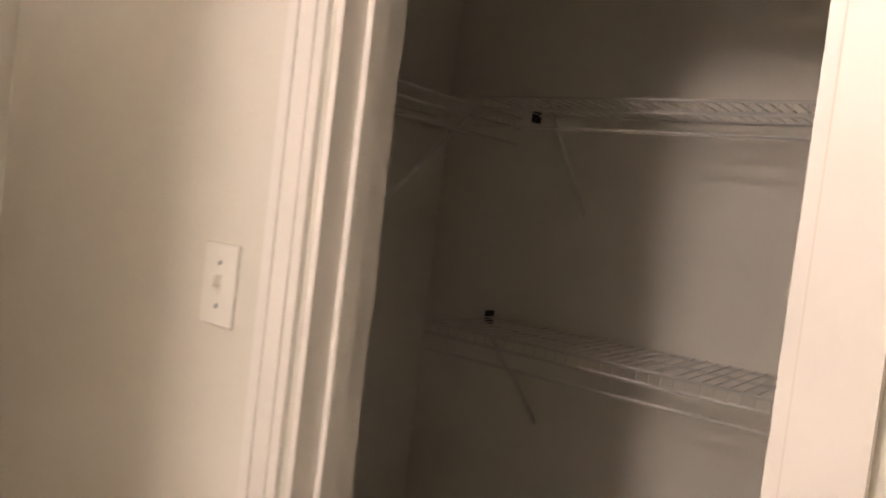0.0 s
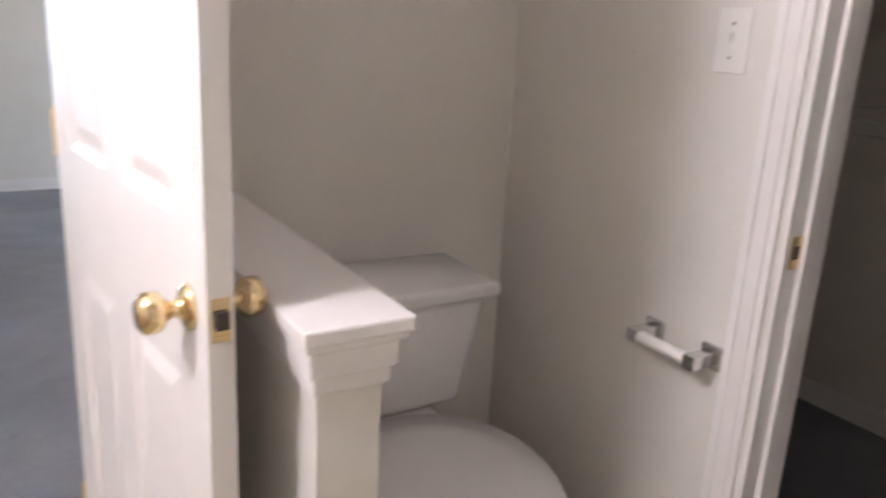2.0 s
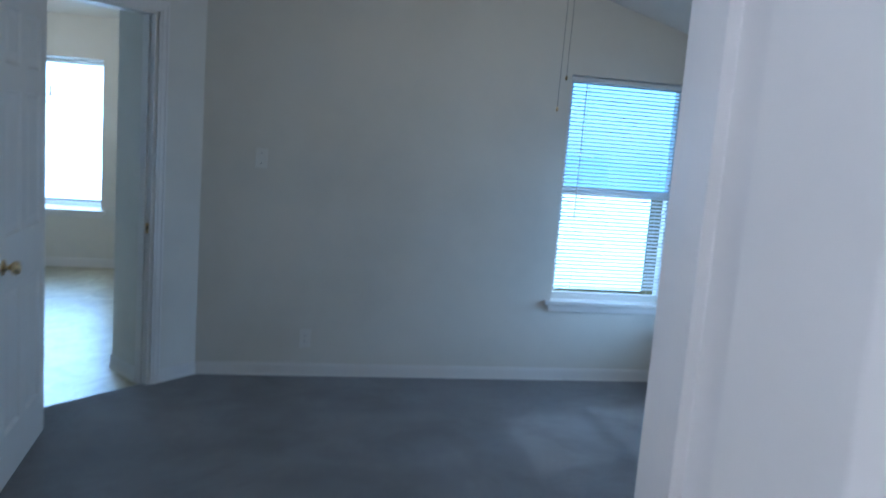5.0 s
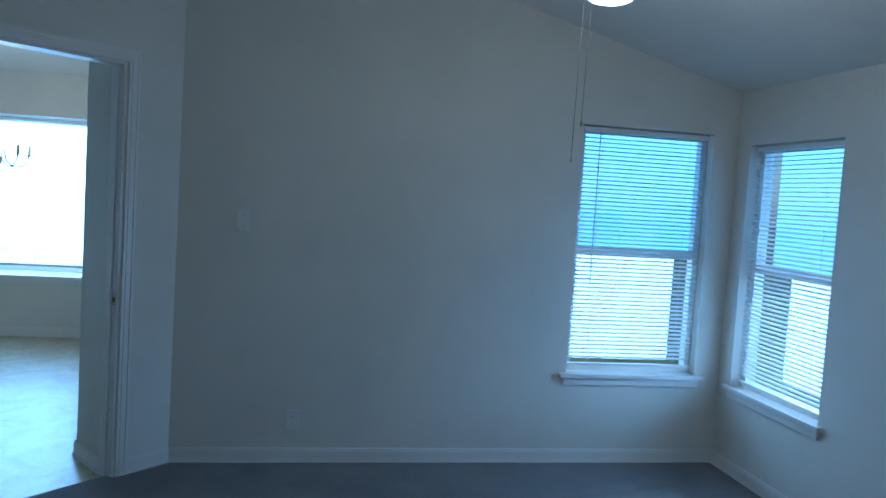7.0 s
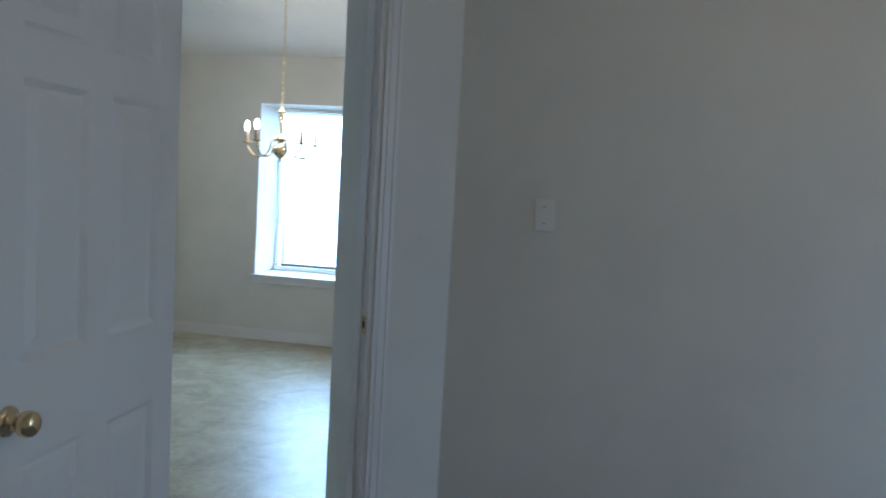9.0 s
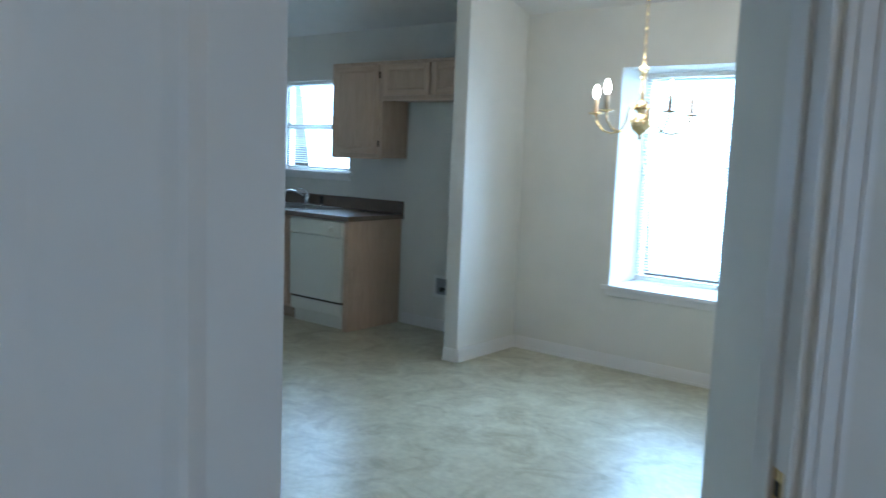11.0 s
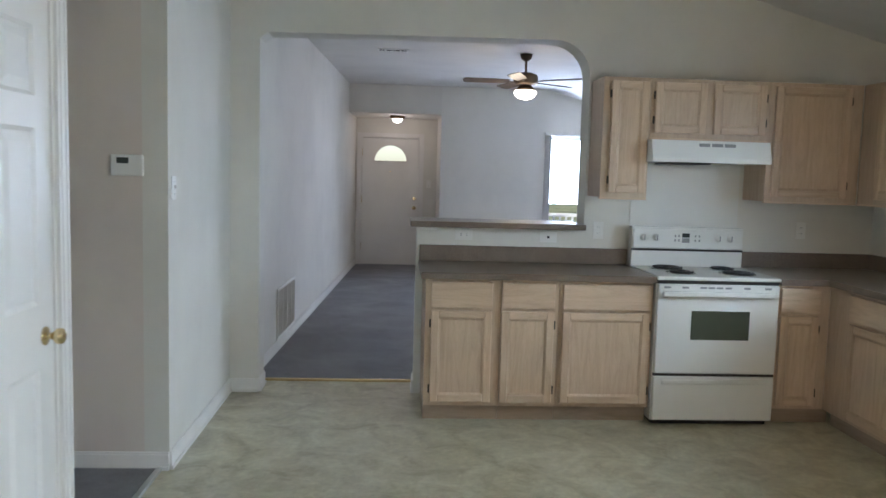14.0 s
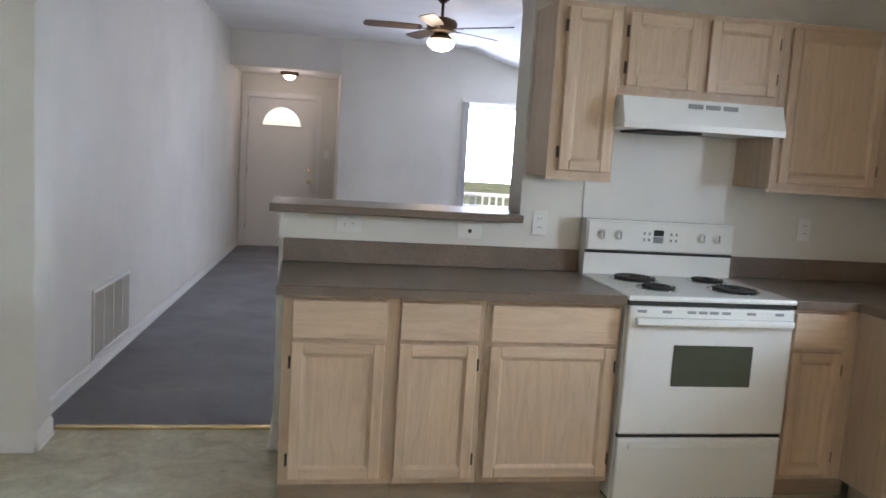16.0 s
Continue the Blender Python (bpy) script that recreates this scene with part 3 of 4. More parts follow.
def vertical_blind(m, w, h, n):
    """Headrail with the vanes drawn to one end; top at local z 0."""
    b = thing("vertical_blind", m, "white vertical blind drawn open beside the front window", "blind")
    part("headrail", boxes((0, w, -0.03, 0.015, -0.04, 0), bevel=0.003), PLASTIC, b)
    first = part("vane", boxes((-0.001, 0.001, -0.045, 0.045, -h, -0.042)), BLINDM, b)
    for k in range(n):
        mk = pose(0.025 + 0.009 * k, -0.01, 0, 0, 0, 20 + random.uniform(-6, 6))
        if k == 0:
            first.matrix_basis = mk
        else:
            again(first, mk, b)
    return b


vertical_blind(pose(0.58, 6.925, 2.13), 1.02, 1.40, 6)


def picket_rail(m, length):
    """White porch railing outside the front window."""
    r = thing("porch_railing", m, "white wooden porch railing outside the front window", "railing")
    part("rail", boxes((0, length, -0.02, 0.02, 0.86, 0.92), (0, length, -0.02, 0.02, 0.1, 0.15)), TRIM, r)
    for x in (0.0, length):
        part("post", boxes((x - 0.045, x + 0.045, -0.045, 0.045, -0.3, 1.0)), TRIM, r)
    first = part("baluster", boxes((-0.016, 0.016, -0.016, 0.016, 0.15, 0.86)), TRIM, r)
    for k in range(1, int(length / 0.11)):
        if k == 1:
            first.matrix_basis = pose(0.11, 0, 0)
        else:
            again(first, pose(0.11 * k, 0, 0), r)
    return r


picket_rail(pose(-0.5, 8.9, -0.05), 4.0)


# Kitchen cabinets
def front(parent, x0, x1, z0, z1, kind, hinge=None):
    """A frame-and-panel door or a plain drawer front, proud of the face frame at local y 0."""
    if kind == "drawer":
        part("drawer_front", boxes((x0, x1, -0.019, 0.0, z0, z1), bevel=0.004), WOODX, parent)
        return
    s = 0.046
    d = part("cabinet_door", boxes((x0 + s - 0.008, x1 - s + 0.008, -0.010, -0.002, z0 + s - 0.008, z1 - s + 0.008)), WOOD, parent)
    for a, b in ((x0, x0 + s), (x1 - s, x1)):
        part("stile", boxes((a, b, -0.019, 0, z0, z1), bevel=0.005), WOOD, d)
    for a, b in ((z0, z0 + s), (z1 - s, z1)):
        part("rail", boxes((x0 + s, x1 - s, -0.0188, 0, a, b), bevel=0.005), WOODX, d)
    bm = bmesh.new()
    corners = [(x0 + s, z0 + s), (x1 - s, z0 + s), (x1 - s, z1 - s), (x0 + s, z1 - s)]
    cx, cz = (x0 + x1) / 2, (z0 + z1) / 2
    loops = []
    for inset, y in ((0.0, -0.017), (0.003, -0.016), (0.010, -0.011), (0.013, -0.010)):
        loops.append([bm.verts.new((x + (inset if x < cx else -inset), y, z + (inset if z < cz else -inset))) for x, z in corners])
    for p, q in zip(loops, loops[1:]):
        for k in range(4):
            bm.faces.new((p[k], p[(k + 1) % 4], q[(k + 1) % 4], q[k]))
    part("sticking", bm, WOOD, d, "routed inner edge of the door frame")
    if hinge:
        hx = x0 - 0.004 if hinge == "l" else x1 + 0.004
        for z in (z0 + 0.055, z1 - 0.055 - 0.05):
            part("hinge", boxes((hx - 0.006, hx + 0.006, -0.012, 0.0, z, z + 0.05), bevel=0.002), HINGE, d, "dark antique hinge")


def base_cabinet(m, w, fronts, label, depth=0.60, hollow=False):
    c = thing("base_cabinet", m, label, "cabinet", "kitchen base cabinets")
    part("body", boxes((0.0, w, 0.0, 0.02, 0.10, 0.872), (0.0, w, 0.02, depth, 0.10, 0.68)) if hollow else boxes((0.0, w, 0.0, depth, 0.10, 0.872)), FRAMEW, c)
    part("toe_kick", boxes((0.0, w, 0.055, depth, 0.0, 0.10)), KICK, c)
    for f in fronts:
        front(c, *f)
    return c


def wall_cabinet(m, w, z0, z1, fronts, label, depth=0.315):
    c = thing("wall_cabinet", m, label, "cabinet", "kitchen wall cabinets")
    part("body", boxes((0, w, 0, depth, z0, z1)), FRAMEW, c)
    part("bottom_lip", boxes((0, w, -0.002, 0.02, z0 - 0.012, z0)), WOODX, c)
    for f in fronts:
        front(c, *f)
    return c


DZ = (0.70, 0.852)
OZ = (0.125, 0.682)
base_cabinet(pose(-1.385, 0.03, 0), 0.455, [(0.035, 0.40, *DZ, "drawer"), (0.035, 0.40, *OZ, "door", "l")], "pickled maple base cabinet at the breakfast bar end", 0.59)
base_cabinet(pose(-0.928, 0.03, 0), 0.345, [(0.0, 0.318, *DZ, "drawer"), (0.0, 0.318, *OZ, "door", "r")], "narrow pickled maple base cabinet", 0.59)
base_cabinet(pose(-0.581, 0.03, 0), 0.573, [(0.022, 0.555, *DZ, "drawer"), (0.022, 0.555, *OZ, "door", "r")], "wide pickled maple base cabinet beside the range", 0.59)
corner = base_cabinet(pose(0.768, 0.03, 0), 0.331, [(0.018, 0.262, *DZ, "drawer"), (0.018, 0.262, *OZ, "door", "r")], "narrow pickled maple base cabinet beside the range", 0.59)
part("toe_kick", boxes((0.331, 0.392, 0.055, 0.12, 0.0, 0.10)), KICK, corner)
base_cabinet(pose(1.10, 0.029, 0, 0, 0, -90), 0.749, [(0.239, 0.714, *DZ, "drawer"), (0.239, 0.714, *OZ, "door")], "pickled maple corner base cabinet", 0.59)
base_cabinet(pose(1.10, -0.722, 0, 0, 0, -90), 0.875, [(0.02, 0.425, *DZ, "drawer"), (0.02, 0.425, *OZ, "door"), (0.455, 0.855, *DZ, "drawer"), (0.455, 0.855, *OZ, "door")], "pickled maple sink base cabinet with two doors", 0.59, True)
end = thing("end_panel", pose(1.085, -2.225, 0), "flat wood panel closing the counter beside the dishwasher", "panel")
part("panel", boxes((0, 0.61, -0.045, 0.0, 0, 0.872)), FRAMEW, end)

U0, U1 = 1.372, 2.125
wall_cabinet(pose(-0.290, 0.325, 0), 0.30, U0, U1, [(0.05, 0.285, U0 + 0.03, U1 - 0.025, "door", "l")], "tall narrow pickled maple wall cabinet beside the arch")
wall_cabinet(pose(0.012, 0.325, 0), 0.765, 1.755, U1, [(0.025, 0.355, 1.785, U1 - 0.025, "door", "l"), (0.405, 0.74, 1.785, U1 - 0.025, "door", "r")], "short two-door pickled maple cabinet over the range hood")
wall_cabinet(pose(0.779, 0.325, 0), 0.61, U0, U1, [(0.035, 0.53, U0 + 0.03, U1 - 0.025, "door", "r")], "wide pickled maple wall cabinet beside the range hood")
wall_cabinet(pose(1.395, 0.322, 0, 0, 0, -90), 0.98, U0, U1, [(0.19, 0.53, U0 + 0.03, U1 - 0.025, "door"), (0.56, 0.945, U0 + 0.03, U1 - 0.025, "door", "r")], "two-door pickled maple wall cabinet beside the window")
wall_cabinet(pose(1.395, -1.73, 0, 0, 0, -90), 0.565, U0, U1, [(0.02, 0.535, U0 + 0.03, U1 - 0.025, "door", "r")], "pickled maple wall cabinet beside the refrigerator recess")
wall_cabinet(pose(1.395, -2.297, 0, 0, 0, -90), 1.01, 1.83, U1, [(0.02, 0.49, 1.855, U1 - 0.025, "door"), (0.52, 0.99, 1.855, U1 - 0.025, "door")], "short two-door pickled maple cabinet over the refrigerator recess")

# Worktops, backsplash and breakfast bar
def worktop(name, outline, label, splashes):
    c = thing(name, pose(0, 0, 0), label, "countertop")
    bm = prism(outline, 0.874, 0.912)
    bmesh.ops.bevel(bm, geom=[e for e in bm.edges if all(v.co.z > 0.9 for v in e.verts)], offset=0.007, segments=2, profile=0.5, affect="EDGES")
    part("worktop", bm, LAMINATE, c)
    for s in splashes:
        part("backsplash", boxes(s, bevel=0.004), LAMINATE, c)
    return c


worktop("countertop", [(-1.415, -0.015), (-0.004, -0.015), (-0.004, 0.636), (-1.415, 0.636)], "brown stone-look laminate countertop at the bar", [(-1.41, -0.004, 0.617, 0.637, 0.913, 1.018)])
SINK = (1.22, 1.60, -1.56, -0.80)
c = thing("countertop", pose(0, 0, 0), "brown stone-look laminate corner countertop with a sink cut-out", "countertop")
x0, x1, y0, y1 = SINK
bm = bmesh.new()
grid = {}
for kx, x in enumerate((0.764, 1.062, x0, x1, 1.706)):
    for ky, y in enumerate((-2.285, y0, y1, -0.015, 0.636)):
        grid[kx, ky] = bm.verts.new((x, y, 0.912))
for kx in range(4):
    for ky in range(4):
        if (kx == 0 and ky < 3) or (kx == 2 and ky == 1):
            continue
        bm.faces.new([grid[kx + a, ky + e] for a, e in ((0, 0), (1, 0), (1, 1), (0, 1))])
bmesh.ops.delete(bm, geom=[v for v in bm.verts if not v.link_faces], context="VERTS")
low = bmesh.ops.extrude_face_region(bm, geom=bm.faces[:])
bmesh.ops.translate(bm, verts=[v for v in low["geom"] if isinstance(v, bmesh.types.BMVert)], vec=(0, 0, -0.038))
bmesh.ops.recalc_face_normals(bm, faces=bm.faces[:])
part("worktop", bm, LAMINATE, c)
part("backsplash", boxes((0.764, 1.684, 0.617, 0.637, 0.913, 1.018), bevel=0.004), LAMINATE, c)
part("backsplash", boxes((1.686, 1.707, -2.285, 0.636, 0.913, 1.018), bevel=0.004), LAMINATE, c)
bar = thing("breakfast_bar_top", pose(0, 0, 0), "brown laminate ledge on the half wall below the arch", "bar top")
part("ledge", boxes((-1.475, -0.312, 0.535, 0.97, 1.142, 1.180), bevel=0.006), LAMINATE, bar)
part("trim_strip", boxes((-1.44, -1.30, 0.615, 0.640, 1.118, 1.140)), TRIM, bar)


# Range, hood, dishwasher, sink
def electric_range(m):
    r = thing("range", m, "white freestanding electric range with coil burners", "stove")
    w = 0.757
    part("body", boxes((0, w, 0.0, 0.60, 0.03, 0.892)), ENAMEL, r)
    part("cooktop", boxes((-0.002, w + 0.002, -0.035, 0.60, 0.894, 0.917), bevel=0.008), ENAMEL, r)
    door = part("oven_door", boxes((0.004, w - 0.004, -0.032, -0.002, 0.325, 0.872), bevel=0.008), ENAMEL, r)
    part("window", boxes((0.215, 0.575, -0.035, -0.031, 0.535, 0.712), bevel=0.002), OVEN_GLASS, door, "dark oven window glass")
    part("handle", boxes((0.025, w - 0.025, -0.075, -0.045, 0.800, 0.832), (0.03, 0.07, -0.046, -0.030, 0.804, 0.828), (w - 0.07, w - 0.03, -0.046, -0.030, 0.804, 0.828), bevel=0.008), ENAMEL, door)
    for x in (0.04, 0.15, 0.26, 0.31, 0.36, 0.415, 0.53, 0.66):
        part("vent_slot", boxes((x, x + 0.04, -0.0335, -0.0318, 0.846, 0.858)), GREYINK, door)
    drawer = part("storage_drawer", boxes((0.004, w - 0.004, -0.030, -0.002, 0.035, 0.308), bevel=0.008), ENAMEL, r)
    part("drawer_grip", boxes((0.05, w - 0.05, -0.040, -0.029, 0.262, 0.290), bevel=0.006), ENAMEL, drawer)
    part("door_gap", boxes((0.006, w - 0.006, -0.020, -0.001, 0.309, 0.324)), DARK, r)
    part("kick_gap", boxes((0.02, w - 0.02, 0.02, 0.5, 0.0, 0.03)), DARK, r)
    part("top_gap", boxes((0.006, w - 0.006, -0.020, 0.0, 0.873, 0.8935)), DARK, r)
    guard = part("backguard", extrude_y([(0, 0), (w, 0), (w, 0.262), (0, 0.262)], 0.535, 0.598), ENAMEL, r)
    guard.matrix_basis = pose(0, 0, 0.917)
    panel = part("control_panel", boxes((0.005, w - 0.005, 0.518, 0.536, 1.036, 1.170), bevel=0.006), ENAMEL, r)
    part("panel_seam", boxes((0.0, w, 0.528, 0.5345, 1.020, 1.033)), DARK, r)
    for x in (0.075, 0.160, 0.585, 0.665):
        kn = part("control_knob", lathe([(0.025, 0), (0.025, 0.006), (0.020, 0.010), (0.017, 0.022), (0.002, 0.023)], 20, Matrix.Translation((x, 0.518, 1.110)) @ Matrix.Rotation(radians(90), 4, "X")), ENAMEL, r, smooth=False)
        part("pointer", boxes((x - 0.003, x + 0.003, 0.492, 0.4955, 1.094, 1.127)), GREYINK, kn)
    part("display", boxes((0.335, 0.385, 0.5155, 0.5178, 1.112, 1.140)), LCD, panel, "dark clock display")
    part("keypad", boxes((0.335, 0.385, 0.5160, 0.5178, 1.078, 1.108)), GREYINK, panel)
    for x in (0.288, 0.313, 0.425, 0.452):
        for z in (1.092, 1.122):
            part("touch_key", boxes((x - 0.005, x + 0.005, 0.5160, 0.5178, z - 0.007, z + 0.007)), GREYINK, panel)
    for x, y, rad in ((0.20, 0.40, 0.100), (0.205, 0.155, 0.078), (0.565, 0.40, 0.078), (0.565, 0.155, 0.100)):
        bowl = part("drip_bowl", lathe([(rad + 0.014, 0.0), (rad + 0.012, 0.004), (rad, 0.003), (rad * 0.3, 0.001)], 28, Matrix.Translation((x, y, 0.916))), CHROME, r, "chrome drip bowl", smooth=True)
        pts = []
        turns = 4 if rad > 0.09 else 3
        for k in range(turns * 20 + 1):
            a = 2 * math.pi * k / 20
            q = 0.022 + (rad - 0.026) * k / (turns * 20)
            pts.append((x + q * math.cos(a), y + q * math.sin(a), 0.927))
        part("coil", tube(pts, 0.0062, 6), BLACK, bowl, "black coil element", smooth=True)
    return r


electric_range(pose(0.0, 0.01, 0))

hood = thing("range_hood", pose(0.0, 0.64, 0), "white under-cabinet range hood with vent slots", "range hood")
bm = prism([(-0.0, 1.604), (-0.44, 1.604), (-0.44, 1.632), (-0.40, 1.74), (0.0, 1.74)][::-1], -0.757, -0.002)
bmesh.ops.transform(bm, verts=bm.verts[:], matrix=Matrix(((0, 0, -1, 0), (1, 0, 0, 0), (0, 1, 0, 0), (0, 0, 0, 1))))
bmesh.ops.recalc_face_normals(bm, faces=bm.faces[:])
part("shell", bm, ENAMEL, hood)
for k in range(3):
    x = 0.30 + 0.082 * k
    part("vent_slot", boxes((x, x + 0.068, -0.4145, -0.408, 1.702, 1.722)), GREYINK, hood, "grey vent slots")
part("filter", boxes((0.14, 0.40, -0.36, -0.06, 1.594, 1.6045)), DARK, hood, "dark filter below the hood")

dw = thing("dishwasher", pose(1.10, -1.600, 0, 0, 0, -90), "white built-in dishwasher below the counter", "dishwasher")
part("body", boxes((0.004, 0.616, 0.0, 0.58, 0.10, 0.868)), BISQUE, dw)
part("door", boxes((0.008, 0.612, -0.034, 0.0, 0.225, 0.735), bevel=0.006), BISQUE, dw)
ctl = part("control_panel", boxes((0.008, 0.612, -0.036, 0.0, 0.742, 0.866), bevel=0.006), BISQUE, dw)
part("dial", lathe([(0.026, 0), (0.024, 0.012), (0.012, 0.014), (0.010, 0.026), (0.002, 0.027)], 20, Matrix.Translation((0.50, -0.036, 0.80)) @ Matrix.Rotation(radians(90), 4, "X")), BISQUE, ctl)
part("pocket_handle", boxes((0.20, 0.41, -0.040, -0.034, 0.842, 0.862), bevel=0.002), BISQUE, ctl)
part("kick_plate", boxes((0.010, 0.610, -0.018, 0.0, 0.115, 0.205), bevel=0.003), BISQUE, dw)
part("kick_gap", boxes((0.010, 0.610, -0.012, 0.0, 0.206, 0.224)), DARK, dw)
part("toe_panel", boxes((0.01, 0.61, 0.03, 0.06, 0.0, 0.10)), BISQUE, dw)

sink = thing("kitchen_sink", pose(0, 0, 0.912), "stainless steel double-bowl sink set in the counter", "sink")
x0, x1, y0, y1 = SINK
part("rim", boxes((x0 - 0.03, x0, y0 - 0.03, y1 + 0.03, 0.0, 0.007), (x1, x1 + 0.07, y0 - 0.03, y1 + 0.03, 0.0, 0.007), (x0, x1, y0 - 0.03, y0, 0.0, 0.007), (x0, x1, y1, y1 + 0.03, 0.0, 0.007), (x0, x1, (y0 + y1) / 2 - 0.015, (y0 + y1) / 2 + 0.015, 0.0, 0.006), bevel=0.002), STEEL, sink)
for a, b in ((y0, (y0 + y1) / 2 - 0.015), ((y0 + y1) / 2 + 0.015, y1)):
    part("bowl", boxes((x0, x1, a, b, -0.165, -0.160), (x0, x0 + 0.004, a, b, -0.16, 0.0), (x1 - 0.004, x1, a, b, -0.16, 0.0), (x0 + 0.004, x1 - 0.004, a, a + 0.004, -0.16, 0.0), (x0 + 0.004, x1 - 0.004, b - 0.004, b, -0.16, 0.0)), STEEL, sink)
fau = thing("faucet", pose(1.635, -1.17, 0.919), "chrome single-lever kitchen faucet", "faucet")
part("base", boxes((-0.025, 0.025, -0.11, 0.11, 0, 0.014), bevel=0.006), CHROME, fau)
part("body", lathe([(0.027, 0.013), (0.025, 0.06), (0.022, 0.085), (0.012, 0.098), (0.002, 0.10)], 20), CHROME, fau, smooth=True)
part("spout", tube([(0, 0, 0.055), (-0.06, 0.01, 0.095), (-0.14, 0.025, 0.125), (-0.20, 0.035, 0.128), (-0.225, 0.04, 0.115), (-0.228, 0.04, 0.098)], 0.011, 10), CHROME, fau, smooth=True)
part("lever", tube([(0, 0, 0.095), (0.0, 0.015, 0.12), (-0.05, 0.05, 0.145), (-0.075, 0.065, 0.150)], 0.007, 8), CHROME, fau, smooth=True)
spr = thing("sink_sprayer", pose(1.635, -1.36, 0.919), "chrome and black side sprayer beside the faucet", "sprayer")
part("collar", lathe([(0.022, 0), (0.02, 0.012), (0.014, 0.02)], 16), CHROME, spr, smooth=True)
part("spray_head", lathe([(0.012, 0.02), (0.014, 0.05), (0.018, 0.075), (0.012, 0.09), (0.002, 0.092)], 16), BLACK, spr, smooth=True)

sp = thing("range_splash_panel", pose(0, 0.638, 0), "glossy white splash panel on the wall behind the range", "splash panel")
part("sheet", boxes((0.006, 0.75, -0.004, 0, 1.02, 1.602), bevel=0.001), ENAMEL, sp)

# Wall plates in the kitchen
wall_plate("outlet", pose(-1.115, 0.64, 1.090), "white horizontal outlet plate under the bar ledge", "outlet", "outlet", 0.115, 0.07)
wall_plate("phone_jack", pose(-0.545, 0.64, 1.085), "white horizontal phone jack plate under the bar ledge", "wall plate", "jack", 0.115, 0.07)
wall_plate("outlet", pose(-0.205, 0.64, 1.140), "white outlet plate beside the breakfast bar", "outlet", "outlet")
wall_plate("light_switch", pose(-2.66, -0.685, 1.385, 0, 0, 90), "white light switch on the wall corner", "switch")
wall_plate("outlet", pose(1.71, -0.35, 1.14, 0, 0, -90), "white outlet plate over the counter", "outlet", "outlet")
wall_plate("outlet", pose(1.20, 0.64, 1.17), "white outlet plate beside the range", "outlet", "outlet")
th = thing("thermostat", pose(-2.845, -0.77, 1.49), "white wall thermostat with a small dark display", "thermostat")
part("case", boxes((-0.075, 0.075, -0.028, 0, -0.05, 0.05), bevel=0.006), PLASTIC, th)
part("display", boxes((-0.045, 0.01, -0.0295, -0.0275, 0.008, 0.036)), LCD, th)
ice = thing("water_outlet_box", pose(1.71, -2.72, 0.36, 0, 0, -90), "recessed white water supply box in the refrigerator recess", "outlet box")
part("frame", boxes((-0.085, -0.06, -0.008, 0, -0.09, 0.09), (0.06, 0.085, -0.008, 0, -0.09, 0.09), (-0.06, 0.06, -0.008, 0, -0.09, -0.065), (-0.06, 0.06, -0.008, 0, 0.065, 0.09)), PLASTIC, ice)
part("recess", boxes((-0.06, 0.06, -0.003, -0.001, -0.065, 0.065)), GREYINK, ice)
part("valve", lathe([(0.012, 0), (0.012, 0.02), (0.02, 0.024), (0.02, 0.034), (0.002, 0.035)], 12, Matrix.Translation((0.02, -0.003, -0.02)) @ Matrix.Rotation(radians(90), 4, "X")), DARK, ice)

# Chandelier in the dining area
ch = thing("chandelier", pose(0.45, -4.93, 1.525), "polished brass chandelier with five candle arms, three lit", "chandelier")
part("column", lathe([(0.003, 0.0), (0.010, 0.012), (0.006, 0.022), (0.020, 0.03), (0.042, 0.05), (0.050, 0.075), (0.045, 0.10), (0.024, 0.12), (0.018, 0.13), (0.030, 0.15), (0.036, 0.165), (0.020, 0.18), (0.013, 0.20), (0.012, 0.28), (0.016, 0.30), (0.022, 0.31), (0.012, 0.32), (0.026, 0.335), (0.024, 0.345), (0.008, 0.36), (0.003, 0.37)], 24), BRASS, ch, smooth=True)
for k in range(5):
    a = radians(20 + 72 * k)
    ca, sa = math.cos(a), math.sin(a)
    prof = [(0.03, 0.15), (0.055, 0.165), (0.065, 0.145), (0.075, 0.09), (0.105, 0.045), (0.15, 0.03), (0.20, 0.045), (0.235, 0.085), (0.245, 0.125)]
    arm = part("arm", tube([(r * ca, r * sa, z) for r, z in prof], 0.0055, 8), BRASS, ch, smooth=True)
    at = Matrix.Translation((0.245 * ca, 0.245 * sa, 0.12))
    part("drip_pan", lathe([(0.006, 0.0), (0.036, 0.008), (0.038, 0.012), (0.010, 0.010)], 18, at), BRASS, arm, smooth=True)
    part("candle_sleeve", lathe([(0.011, 0.010), (0.011, 0.085), (0.004, 0.086)], 12, at), CANDLE, arm, smooth=True)
    lit = k in (1, 2, 3)
    if lit:
        part("bulb", lathe([(0.006, 0.086), (0.015, 0.105), (0.016, 0.118), (0.009, 0.14), (0.001, 0.155)], 12, at), BULB_GLOW, arm, "lit flame-shaped bulb", smooth=True)
for k in range(36):
    z = 0.385 + 0.034 * k
    if 1.525 + z > 2.72:
        break
    pts = [(0.0065 * math.cos(u), 0, z + 0.021 * math.sin(u)) if k % 2 else (0, 0.0065 * math.cos(u), z + 0.021 * math.sin(u)) for u in [2 * math.pi * j / 8 for j in range(8)]]
    part("chain_link", tube(pts, 0.0022, 5, closed=True), BRASS, ch)
part("canopy", lathe([(0.006, 1.17), (0.05, 1.195), (0.06, 1.223)], 20), BRASS, ch, smooth=True)
lamp("chandelier_light", "POINT", pose(0.45, -4.93, 1.90), 20, BULB, radius=0.2)


